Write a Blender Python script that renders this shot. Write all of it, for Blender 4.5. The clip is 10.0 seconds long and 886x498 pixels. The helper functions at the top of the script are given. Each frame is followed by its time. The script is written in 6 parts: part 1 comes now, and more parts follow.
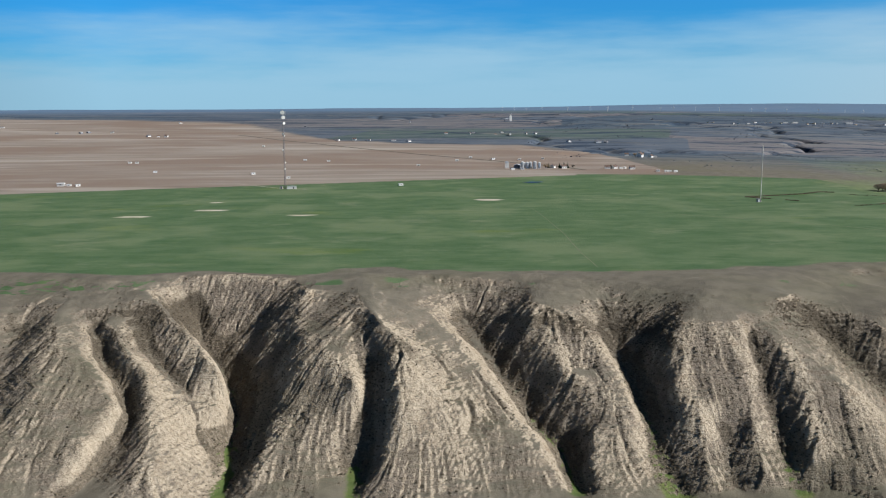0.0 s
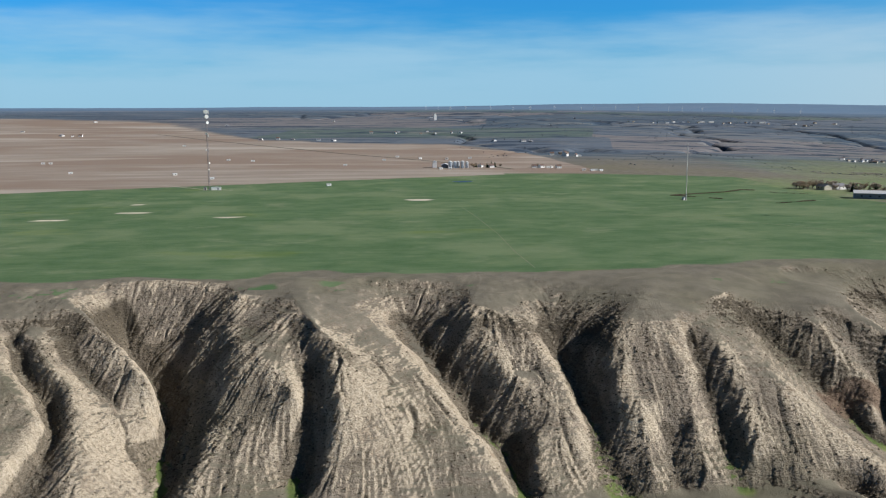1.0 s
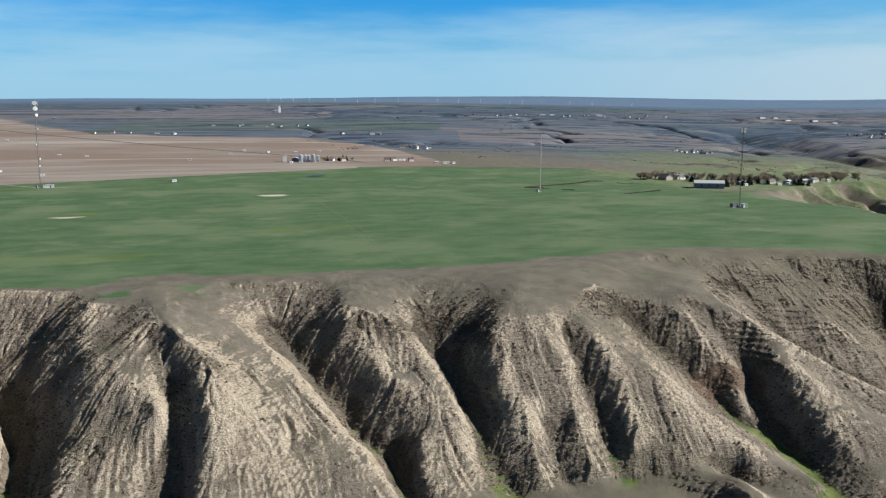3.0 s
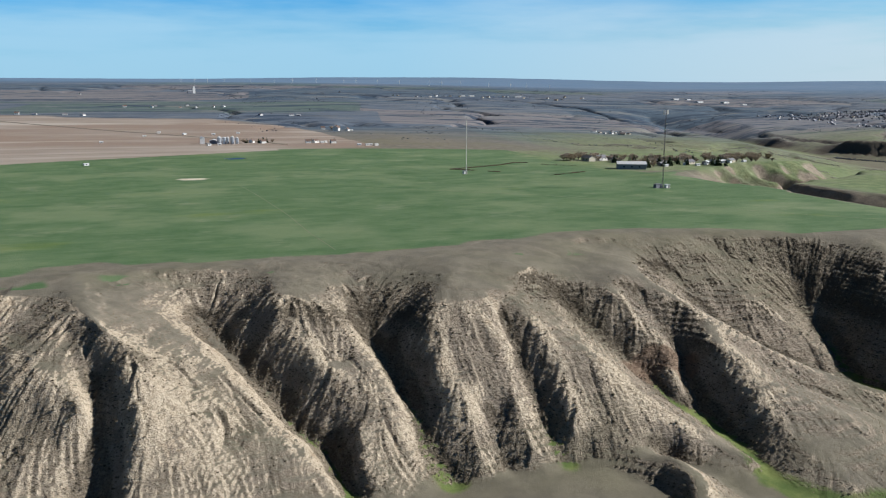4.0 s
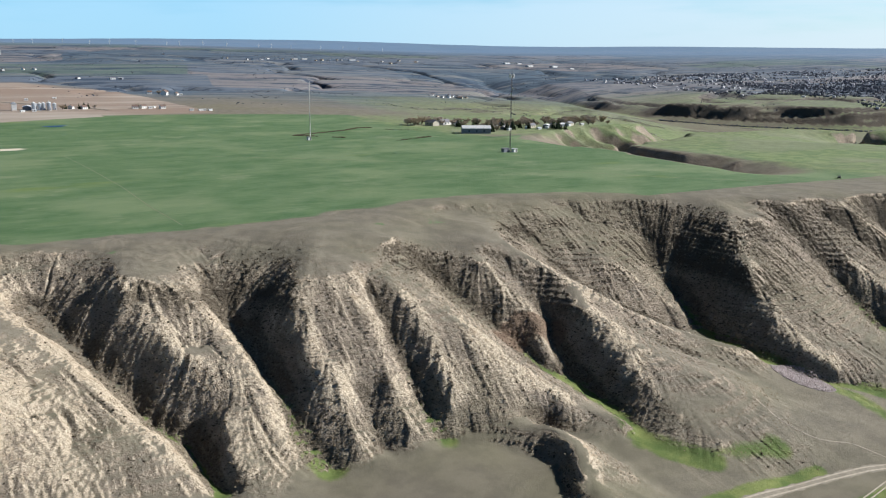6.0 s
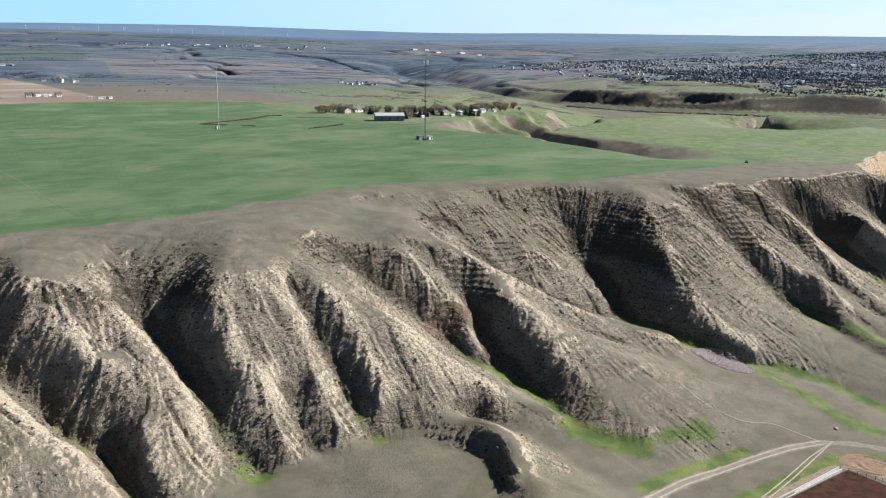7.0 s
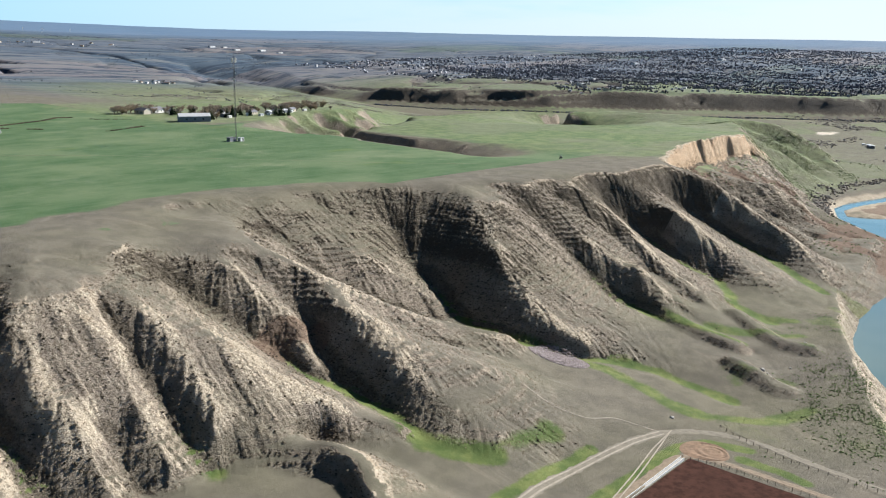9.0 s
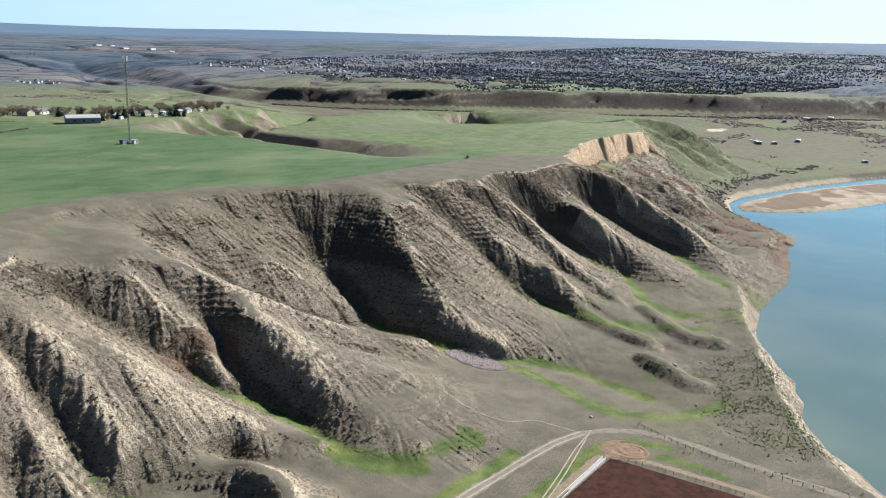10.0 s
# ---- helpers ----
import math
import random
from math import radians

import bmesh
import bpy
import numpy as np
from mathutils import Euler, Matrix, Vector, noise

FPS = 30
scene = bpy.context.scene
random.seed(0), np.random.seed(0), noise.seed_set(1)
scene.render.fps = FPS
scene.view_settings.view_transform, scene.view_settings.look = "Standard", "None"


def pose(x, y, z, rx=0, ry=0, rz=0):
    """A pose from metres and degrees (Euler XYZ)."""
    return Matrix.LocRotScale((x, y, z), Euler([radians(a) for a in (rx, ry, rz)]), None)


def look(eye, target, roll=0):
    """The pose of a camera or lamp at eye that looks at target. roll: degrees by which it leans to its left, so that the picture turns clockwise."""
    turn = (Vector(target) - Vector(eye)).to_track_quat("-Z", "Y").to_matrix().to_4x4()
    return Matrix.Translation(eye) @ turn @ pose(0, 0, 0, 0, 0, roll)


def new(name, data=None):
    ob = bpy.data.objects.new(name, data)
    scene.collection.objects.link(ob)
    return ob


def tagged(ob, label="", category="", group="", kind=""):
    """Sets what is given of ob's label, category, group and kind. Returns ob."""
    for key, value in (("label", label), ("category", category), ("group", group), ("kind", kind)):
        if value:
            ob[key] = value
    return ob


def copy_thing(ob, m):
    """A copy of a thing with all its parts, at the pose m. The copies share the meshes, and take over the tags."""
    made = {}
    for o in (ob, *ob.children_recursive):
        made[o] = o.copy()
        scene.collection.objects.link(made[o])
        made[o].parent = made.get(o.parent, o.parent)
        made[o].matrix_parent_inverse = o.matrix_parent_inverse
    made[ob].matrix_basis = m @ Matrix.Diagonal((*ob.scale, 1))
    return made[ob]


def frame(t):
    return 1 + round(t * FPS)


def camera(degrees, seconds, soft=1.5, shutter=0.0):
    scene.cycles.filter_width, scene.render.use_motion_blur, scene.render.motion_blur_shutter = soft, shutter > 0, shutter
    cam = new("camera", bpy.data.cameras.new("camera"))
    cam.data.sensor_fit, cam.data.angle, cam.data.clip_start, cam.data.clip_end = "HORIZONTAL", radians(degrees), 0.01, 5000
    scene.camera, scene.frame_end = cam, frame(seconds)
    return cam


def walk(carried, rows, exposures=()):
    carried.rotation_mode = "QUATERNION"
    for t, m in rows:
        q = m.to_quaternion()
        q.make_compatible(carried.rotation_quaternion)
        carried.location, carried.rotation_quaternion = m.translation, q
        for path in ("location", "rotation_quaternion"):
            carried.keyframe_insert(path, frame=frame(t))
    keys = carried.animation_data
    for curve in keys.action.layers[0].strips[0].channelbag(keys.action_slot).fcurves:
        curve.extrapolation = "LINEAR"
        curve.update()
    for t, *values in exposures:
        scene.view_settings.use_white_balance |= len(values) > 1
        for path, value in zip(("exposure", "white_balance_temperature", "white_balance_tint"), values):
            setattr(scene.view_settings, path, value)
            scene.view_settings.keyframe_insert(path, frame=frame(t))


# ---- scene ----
cam = camera(53.06, 10.0, soft=1.1)
walk(cam, [
    (0.0, pose(0.00, -0.00, 75.00, 80.955, 0.478, -0.076)),
    (0.5, pose(-2.91, 3.26, 75.24, 80.903, 0.425, -2.468)),
    (1.0, pose(-5.51, 6.73, 75.34, 80.854, 0.370, -5.029)),
    (1.5, pose(-7.79, 9.86, 75.53, 80.787, 0.309, -7.399)),
    (2.0, pose(-10.20, 13.32, 75.49, 80.773, 0.226, -9.978)),
    (2.5, pose(-12.10, 16.84, 75.46, 80.721, 0.181, -12.526)),
    (4.0, pose(-17.53, 28.58, 75.51, 79.138, -0.079, -20.317)),
    (4.5, pose(-18.73, 33.00, 75.28, 78.567, -0.179, -22.956)),
    (5.0, pose(-20.06, 37.12, 75.24, 78.023, -0.280, -25.609)),
    (5.5, pose(-20.83, 41.78, 75.03, 77.496, -0.421, -28.263)),
    (7.0, pose(-21.79, 55.06, 75.00, 76.130, -0.792, -36.979)),
    (7.5, pose(-21.38, 59.54, 74.69, 76.158, -0.912, -40.009)),
    (8.0, pose(-20.63, 64.33, 74.46, 76.182, -1.040, -43.087)),
    (8.5, pose(-19.55, 68.75, 74.21, 76.216, -1.183, -46.309)),
    (9.0, pose(-18.12, 73.38, 74.02, 76.241, -1.301, -49.592)),
    (9.5, pose(-16.45, 77.99, 73.62, 76.296, -1.449, -52.862)),
    (10.0, pose(-14.48, 82.26, 73.49, 76.348, -1.541, -56.127)),
], exposures=[(0.0, 0.24, 6280, 10), (2.5, 0.34, 6270, 10), (5.5, 0.58, 6260, 10), (7.0, 0.79, 6250, 10), (10.0, 0.8, 6250, 10)])

# ---- sky and sun ----
SUN_AZ, SUN_EL = 104.0, 31.5
sun_way = Vector((math.sin(radians(SUN_AZ)) * math.cos(radians(SUN_EL)), math.cos(radians(SUN_AZ)) * math.cos(radians(SUN_EL)), math.sin(radians(SUN_EL))))
sun_data = bpy.data.lights.new("sun", "SUN")
sun_data.energy, sun_data.angle, sun_data.color = 5.0, radians(0.53), (1.0, 0.955, 0.89)
sun = new("sun", sun_data)
sun.matrix_world = look(sun_way * 100, (0, 0, 0))

world = bpy.data.worlds.new("sky")
scene.world = world
world.use_nodes = True
wn, wl = world.node_tree.nodes, world.node_tree.links
wn.clear()
w_out, w_bg = wn.new("ShaderNodeOutputWorld"), wn.new("ShaderNodeBackground")
w_sky = wn.new("ShaderNodeTexSky")
w_sky.sky_type, w_sky.sun_disc = "NISHITA", False
w_sky.sun_elevation, w_sky.sun_rotation = radians(SUN_EL), radians(SUN_AZ)
w_sky.air_density, w_sky.dust_density, w_sky.ozone_density = 1.0, 0.3, 2.0
w_bg.inputs["Strength"].default_value = 0.059
# a thin high veil of cirrus that thickens towards the horizon
w_co = wn.new("ShaderNodeTexCoord")
w_xyz = wn.new("ShaderNodeSeparateXYZ")
w_map = wn.new("ShaderNodeMapping")
w_map.inputs["Scale"].default_value = (2.2, 2.2, 16.0)
w_no = wn.new("ShaderNodeTexNoise")
w_no.inputs["Scale"].default_value, w_no.inputs["Detail"].default_value, w_no.inputs["Roughness"].default_value = 1.6, 5.0, 0.55
w_tilt = wn.new("ShaderNodeMath")
w_tilt.operation = "MULTIPLY_ADD"
w_tilt.inputs[1].default_value, w_tilt.inputs[2].default_value = 0.16, -0.08
w_sum = wn.new("ShaderNodeMath")
w_sum.operation = "SUBTRACT"
w_ramp = wn.new("ShaderNodeMapRange")
w_ramp.interpolation_type = "SMOOTHSTEP"
w_ramp.inputs["From Min"].default_value, w_ramp.inputs["From Max"].default_value = 0.12, 0.02
w_ramp.inputs["To Min"].default_value, w_ramp.inputs["To Max"].default_value = 0.03, 0.85
w_mix = wn.new("ShaderNodeMix")
w_mix.data_type = "RGBA"
# the veil whitens towards the sun's side
w_side = wn.new("ShaderNodeMapRange")
w_side.inputs["From Min"].default_value, w_side.inputs["From Max"].default_value = 0.3, 0.95
w_veil = wn.new("ShaderNodeMix")
w_veil.data_type = "RGBA"
w_veil.inputs["A"].default_value, w_veil.inputs["B"].default_value = (5.2, 8.4, 10.6, 1), (9.0, 9.7, 10.2, 1)
wl.new(w_xyz.outputs["X"], w_side.inputs["Value"])
wl.new(w_side.outputs[0], w_veil.inputs["Factor"])
wl.new(w_veil.outputs["Result"], w_mix.inputs["B"])
wl.new(w_co.outputs["Generated"], w_xyz.inputs[0])
wl.new(w_co.outputs["Generated"], w_map.inputs["Vector"])
wl.new(w_map.outputs[0], w_no.inputs["Vector"])
wl.new(w_no.outputs["Fac"], w_tilt.inputs[0])
wl.new(w_xyz.outputs["Z"], w_sum.inputs[0])
wl.new(w_tilt.outputs[0], w_sum.inputs[1])
wl.new(w_sum.outputs[0], w_ramp.inputs["Value"])
wl.new(w_ramp.outputs[0], w_mix.inputs["Factor"])
w_blue = wn.new("ShaderNodeMix")
w_blue.data_type, w_blue.blend_type = "RGBA", "MULTIPLY"
w_blue.inputs["Factor"].default_value = 1.0
w_high = wn.new("ShaderNodeMapRange")
w_high.inputs["From Min"].default_value, w_high.inputs["From Max"].default_value = 0.16, 0.45
w_tint = wn.new("ShaderNodeMix")
w_tint.data_type = "RGBA"
w_tint.inputs["A"].default_value, w_tint.inputs["B"].default_value = (0.14, 0.9, 1.75, 1), (0.045, 0.085, 0.15, 1)
w_pale = wn.new("ShaderNodeMix")
w_pale.data_type = "RGBA"
w_pale.inputs["A"].default_value, w_pale.inputs["B"].default_value = (0.14, 0.9, 1.75, 1), (0.6, 1.05, 1.3, 1)
wl.new(w_side.outputs[0], w_pale.inputs["Factor"])
wl.new(w_pale.outputs["Result"], w_tint.inputs["A"])
wl.new(w_xyz.outputs["Z"], w_high.inputs["Value"])
wl.new(w_high.outputs[0], w_tint.inputs["Factor"])
wl.new(w_tint.outputs["Result"], w_blue.inputs["B"])
wl.new(w_sky.outputs[0], w_blue.inputs["A"])
wl.new(w_blue.outputs["Result"], w_mix.inputs["A"])
# deeper blue away from the sun
w_west = wn.new("ShaderNodeMapRange")
w_west.inputs["From Min"].default_value, w_west.inputs["From Max"].default_value = -1.0, -0.35
w_west.inputs["To Min"].default_value = 0.15
w_deep = wn.new("ShaderNodeVectorMath")
w_deep.operation = "SCALE"
wl.new(w_xyz.outputs["X"], w_west.inputs["Value"])
wl.new(w_mix.outputs["Result"], w_deep.inputs[0])
wl.new(w_west.outputs[0], w_deep.inputs["Scale"])
wl.new(w_deep.outputs[0], w_bg.inputs["Color"])
wl.new(w_bg.outputs[0], w_out.inputs[0])


# ---- materials ----
class Mat:
    """A node material with a principled shader and a few short hands."""

    def __init__(self, name, rough=0.9, metal=0.0, spec=0.3):
        self.mat = bpy.data.materials.new(name)
        self.mat.use_nodes = True
        self.nodes, self.links = self.mat.node_tree.nodes, self.mat.node_tree.links
        self.shader = self.nodes["Principled BSDF"]
        self.shader.inputs["Roughness"].default_value = rough
        self.shader.inputs["Metallic"].default_value = metal
        self.shader.inputs["Specular IOR Level"].default_value = spec
        self.place = self.nodes.new("ShaderNodeNewGeometry").outputs["Position"]

    def noise(self, scale, detail=4.0, rough=0.6, stretch=None, place=None):
        n = self.nodes.new("ShaderNodeTexNoise")
        n.inputs["Scale"].default_value, n.inputs["Detail"].default_value, n.inputs["Roughness"].default_value = scale, detail, rough
        src = place or self.place
        if stretch:
            m = self.nodes.new("ShaderNodeMapping")
            m.inputs["Scale"].default_value = stretch
            self.links.new(src, m.inputs["Vector"])
            src = m.outputs[0]
        self.links.new(src, n.inputs["Vector"])
        return n.outputs["Fac"]

    def fit(self, value, a, b, c=0.0, d=1.0):
        n = self.nodes.new("ShaderNodeMapRange")
        n.interpolation_type = "SMOOTHSTEP"
        for key, v in zip(("From Min", "From Max", "To Min", "To Max"), (a, b, c, d)):
            n.inputs[key].default_value = v
        self.links.new(value, n.inputs["Value"])
        return n.outputs[0]

    def math(self, op, a, b):
        n = self.nodes.new("ShaderNodeMath")
        n.operation = op
        for k, v in enumerate((a, b)):
            if isinstance(v, (int, float)):
                n.inputs[k].default_value = v
            else:
                self.links.new(v, n.inputs[k])
        return n.outputs[0]

    def mix(self, fac, a, b, mode="MIX"):
        n = self.nodes.new("ShaderNodeMix")
        n.data_type, n.blend_type = "RGBA", mode
        for key, v in (("Factor", fac), ("A", a), ("B", b)):
            if isinstance(v, (int, float)):
                n.inputs[key].default_value = v
            elif isinstance(v, tuple):
                n.inputs[key].default_value = (*v, 1)
            else:
                self.links.new(v, n.inputs[key])
        return n.outputs["Result"]

    def share(self, name):
        n = self.nodes.new("ShaderNodeAttribute")
        n.attribute_name = name
        s = self.nodes.new("ShaderNodeSeparateColor")
        self.links.new(n.outputs["Color"], s.inputs[0])
        return s.outputs

    def bump(self, height, strength, distance, under=None):
        n = self.nodes.new("ShaderNodeBump")
        n.inputs["Strength"].default_value, n.inputs["Distance"].default_value = strength, distance
        self.links.new(height, n.inputs["Height"])
        if under:
            self.links.new(under, n.inputs["Normal"])
        return n.outputs[0]

    def done(self, color=None, normal=None, rough=None):
        if color is not None:
            if isinstance(color, tuple):
                self.shader.inputs["Base Color"].default_value = (*color, 1)
            else:
                self.links.new(color, self.shader.inputs["Base Color"])
        if normal is not None:
            self.links.new(normal, self.shader.inputs["Normal"])
        if rough is not None:
            self.links.new(rough, self.shader.inputs["Roughness"])
        return self.mat


def make_ground():
    m = Mat("ground", 0.95, spec=0.15)
    a, b = m.share("cover_a"), m.share("cover_b")
    crop, fallow, green = a["Red"], a["Green"], a["Blue"]
    bare, rill, sand = b["Red"], b["Green"], b["Blue"]
    fine, mid, wide_n = m.noise(1.1, 6, 0.7), m.noise(0.11, 5, 0.6), m.noise(0.012, 4, 0.55)
    tuft = m.noise(4.2, 4, 0.75)
    up = m.nodes.new("ShaderNodeSeparateXYZ")
    m.links.new(m.nodes.new("ShaderNodeNewGeometry").outputs["Normal"], up.inputs[0])
    steep = m.fit(up.outputs["Z"], 0.975, 0.86)
    # stock paths along the contour, rills and cracks down the slope
    ledge = m.noise(1.0, 2, 0.55, (0.1, 0.1, 1.9))
    runnel = m.noise(0.9, 4, 0.6, (0.9, 0.9, 0.12))
    vein = m.noise(0.3, 4, 0.55, (1.0, 1.0, 0.16))
    crack = m.fit(m.math("ABSOLUTE", m.math("SUBTRACT", vein, 0.5), 0.0), 0.0, 0.022, 1.0, 0.0)
    # dry bunch grass on grey soil
    level = m.mix(m.fit(mid, 0.35, 0.65), (0.15, 0.136, 0.108), (0.195, 0.176, 0.138))
    grass = m.mix(m.fit(mid, 0.35, 0.65), (0.25, 0.208, 0.163), (0.37, 0.308, 0.243))
    grass = m.mix(steep, level, grass)
    grass = m.mix(m.math("MULTIPLY", m.fit(runnel, 0.48, 0.7), m.math("MULTIPLY", steep, 0.5)), grass, (0.335, 0.295, 0.232))
    grass = m.mix(m.math("MULTIPLY", m.fit(ledge, 0.5, 0.66), m.math("MULTIPLY", steep, 0.25)), grass, (0.37, 0.325, 0.25))
    grass = m.mix(m.math("MULTIPLY", m.fit(tuft, 0.56, 0.7), 0.85), grass, (0.1, 0.088, 0.056))
    grass = m.mix(m.math("MULTIPLY", m.fit(wide_n, 0.45, 0.7), 0.25), grass, (0.165, 0.165, 0.08))
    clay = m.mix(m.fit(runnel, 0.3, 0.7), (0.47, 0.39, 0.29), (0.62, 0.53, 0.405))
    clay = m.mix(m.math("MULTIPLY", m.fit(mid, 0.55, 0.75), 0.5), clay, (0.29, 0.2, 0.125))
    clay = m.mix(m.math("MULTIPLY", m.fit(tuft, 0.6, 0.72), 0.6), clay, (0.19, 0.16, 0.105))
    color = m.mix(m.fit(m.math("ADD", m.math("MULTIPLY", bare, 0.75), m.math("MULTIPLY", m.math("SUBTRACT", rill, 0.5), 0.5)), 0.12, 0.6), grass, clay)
    # the cracks' own shade, painted as a dark tone along them
    color = m.mix(m.math("MULTIPLY", m.math("MULTIPLY", crack, steep), 0.3), color, (0.1, 0.085, 0.058))
    speck = m.noise(1.35, 3, 0.75)
    color = m.mix(m.math("MULTIPLY", m.fit(speck, 0.56, 0.62), m.math("MULTIPLY", steep, 0.42)), color, (0.1, 0.084, 0.058))
    color = m.mix(m.math("MULTIPLY", m.fit(speck, 0.43, 0.37), m.math("MULTIPLY", steep, 0.4)), color, (0.46, 0.405, 0.32))
    # brush colour; its dark tone also stands for shade on slopes and bluffs
    c4 = m.share("cover_d")
    brush = c4["Red"]
    scrub_shade = m.mix(m.fit(tuft, 0.4, 0.65), (0.062, 0.052, 0.038), (0.13, 0.108, 0.078))
    color = m.mix(m.math("MULTIPLY", m.fit(m.math("ADD", brush, m.math("MULTIPLY", m.math("SUBTRACT", fine, 0.5), 0.9)), 0.25, 0.75), 0.85), color, scrub_shade)
    color = m.mix(m.math("MULTIPLY", c4["Blue"], m.fit(runnel, 0.25, 0.6, 0.45, 0.95)), color, (0.62, 0.44, 0.285))
    gul = m.mix(m.fit(mid, 0.35, 0.7), (0.08, 0.135, 0.03), (0.19, 0.23, 0.065))
    color = m.mix(m.math("MULTIPLY", m.fit(m.math("ADD", green, m.math("MULTIPLY", m.math("SUBTRACT", fine, 0.5), 1.1)), 0.2, 0.95), 0.85), color, gul)
    mud = m.mix(m.fit(fine, 0.35, 0.65), (0.13, 0.085, 0.06), (0.23, 0.16, 0.115))
    color = m.mix(m.math("MULTIPLY", m.fit(m.math("ADD", c4["Green"], m.math("MULTIPLY", m.math("SUBTRACT", mid, 0.5), 0.7)), 0.2, 0.7), 0.85), color, mud)
    # young crop, thin where the soil shows
    streak = m.noise(0.05, 5, 0.65, (0.7, 1.25, 1.0))
    drill = m.noise(0.5, 3, 0.6, (0.04, 1.0, 1.0))
    wheat = m.mix(m.fit(streak, 0.35, 0.65), (0.07, 0.132, 0.056), (0.11, 0.17, 0.08))
    wheat = m.mix(m.math("MULTIPLY", m.fit(wide_n, 0.48, 0.64), 0.65), wheat, (0.175, 0.225, 0.12))
    wheat = m.mix(m.math("MULTIPLY", m.fit(m.noise(0.022, 6, 0.68, (0.8, 1.2, 1.0)), 0.56, 0.68), 0.45), wheat, (0.22, 0.25, 0.155))
    wheat = m.mix(m.math("MULTIPLY", m.fit(m.noise(0.009, 4, 0.6, (0.8, 1.6, 1.0)), 0.6, 0.7), 0.5), wheat, (0.15, 0.2, 0.05))
    wheat = m.mix(m.math("MULTIPLY", m.fit(m.noise(0.06, 6, 0.7, (0.8, 1.2, 1.0)), 0.55, 0.7), 0.35), wheat, (0.2, 0.235, 0.13))
    wheat = m.mix(m.math("MULTIPLY", m.fit(drill, 0.5, 0.7), 0.25), wheat, (0.19, 0.22, 0.13))
    color = m.mix(m.fit(m.math("ADD", crop, m.math("MULTIPLY", m.math("SUBTRACT", fine, 0.5), 0.4)), 0.25, 0.75), color, wheat)
    till = m.noise(0.02, 4, 0.6, (0.25, 2.2, 1.0))
    soil = m.mix(m.fit(till, 0.35, 0.68), (0.265, 0.218, 0.182), (0.365, 0.32, 0.275))
    soil = m.mix(m.math("MULTIPLY", m.fit(wide_n, 0.5, 0.7), 0.5), soil, (0.27, 0.22, 0.18))
    soil = m.mix(m.fit(m.noise(0.0035, 5, 0.6, (0.6, 1.6, 1.0)), 0.42, 0.6), soil, (0.255, 0.195, 0.155))
    soil = m.mix(m.math("MULTIPLY", m.fit(m.noise(0.006, 5, 0.6, (0.3, 1.8, 1.0)), 0.55, 0.66), 0.7), soil, (0.43, 0.385, 0.335))
    color = m.mix(fallow, color, soil)
    # pasture, and the patchwork of distant fields with haze blue in their colours
    c3 = m.share("cover_c")
    turf = m.mix(m.fit(mid, 0.35, 0.68), (0.125, 0.178, 0.076), (0.205, 0.248, 0.115))
    turf = m.mix(m.math("MULTIPLY", m.fit(wide_n, 0.42, 0.62), 0.42), turf, (0.22, 0.21, 0.165))
    color = m.mix(m.math("MULTIPLY", m.fit(m.math("ADD", c3["Green"], m.math("MULTIPLY", m.math("SUBTRACT", mid, 0.5), 0.7)), 0.2, 0.75), 0.85), color, turf)
    plots = m.nodes.new("ShaderNodeTexVoronoi")
    plots.distance = "CHEBYCHEV"
    plots.inputs["Scale"].default_value, plots.inputs["Randomness"].default_value = 1.0, 0.75
    pm = m.nodes.new("ShaderNodeMapping")
    pm.inputs["Rotation"].default_value, pm.inputs["Scale"].default_value = (0, 0, 0.12), (0.0016, 0.0034, 0.0)
    m.links.new(m.place, pm.inputs["Vector"])
    m.links.new(pm.outputs[0], plots.inputs["Vector"])
    pick = m.nodes.new("ShaderNodeSeparateColor")
    m.links.new(plots.outputs["Color"], pick.inputs[0])
    hazy_plot = m.mix(m.fit(pick.outputs[0], 0.4, 0.5), (0.078, 0.112, 0.15), (0.115, 0.14, 0.178))
    hazy_plot = m.mix(m.fit(pick.outputs[1], 0.74, 0.78), hazy_plot, (0.19, 0.18, 0.188))
    hazy_plot = m.mix(m.fit(pick.outputs[2], 0.86, 0.88), hazy_plot, (0.1, 0.138, 0.125))
    hazy_plot = m.mix(m.math("MULTIPLY", m.fit(m.noise(0.008, 7, 0.75, (0.4, 2.5, 1.0)), 0.5, 0.57), 0.9), hazy_plot, (0.036, 0.056, 0.09))
    hazy_plot = m.mix(m.math("MULTIPLY", m.fit(m.noise(0.02, 4, 0.65, (0.35, 2.2, 1.0)), 0.56, 0.66), 0.55), hazy_plot, (0.24, 0.235, 0.215))
    hazy_plot = m.mix(m.math("MULTIPLY", m.fit(m.noise(0.035, 5, 0.7, (0.25, 2.6, 1.0)), 0.53, 0.6), 0.8), hazy_plot, (0.04, 0.06, 0.09))
    hazy_plot = m.mix(m.math("MULTIPLY", m.fit(m.noise(0.011, 5, 0.7, (0.18, 3.2, 1.0)), 0.53, 0.6), 0.6), hazy_plot, (0.2, 0.205, 0.2))
    # haze painted by distance: the plain turns bluer towards the skyline
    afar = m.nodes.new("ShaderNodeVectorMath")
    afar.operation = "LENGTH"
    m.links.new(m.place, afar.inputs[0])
    hazy_plot = m.mix(m.fit(afar.outputs["Value"], 2900.0, 4400.0, 0.0, 0.8), hazy_plot, (0.14, 0.225, 0.34))
    color = m.mix(c3["Red"], color, hazy_plot)
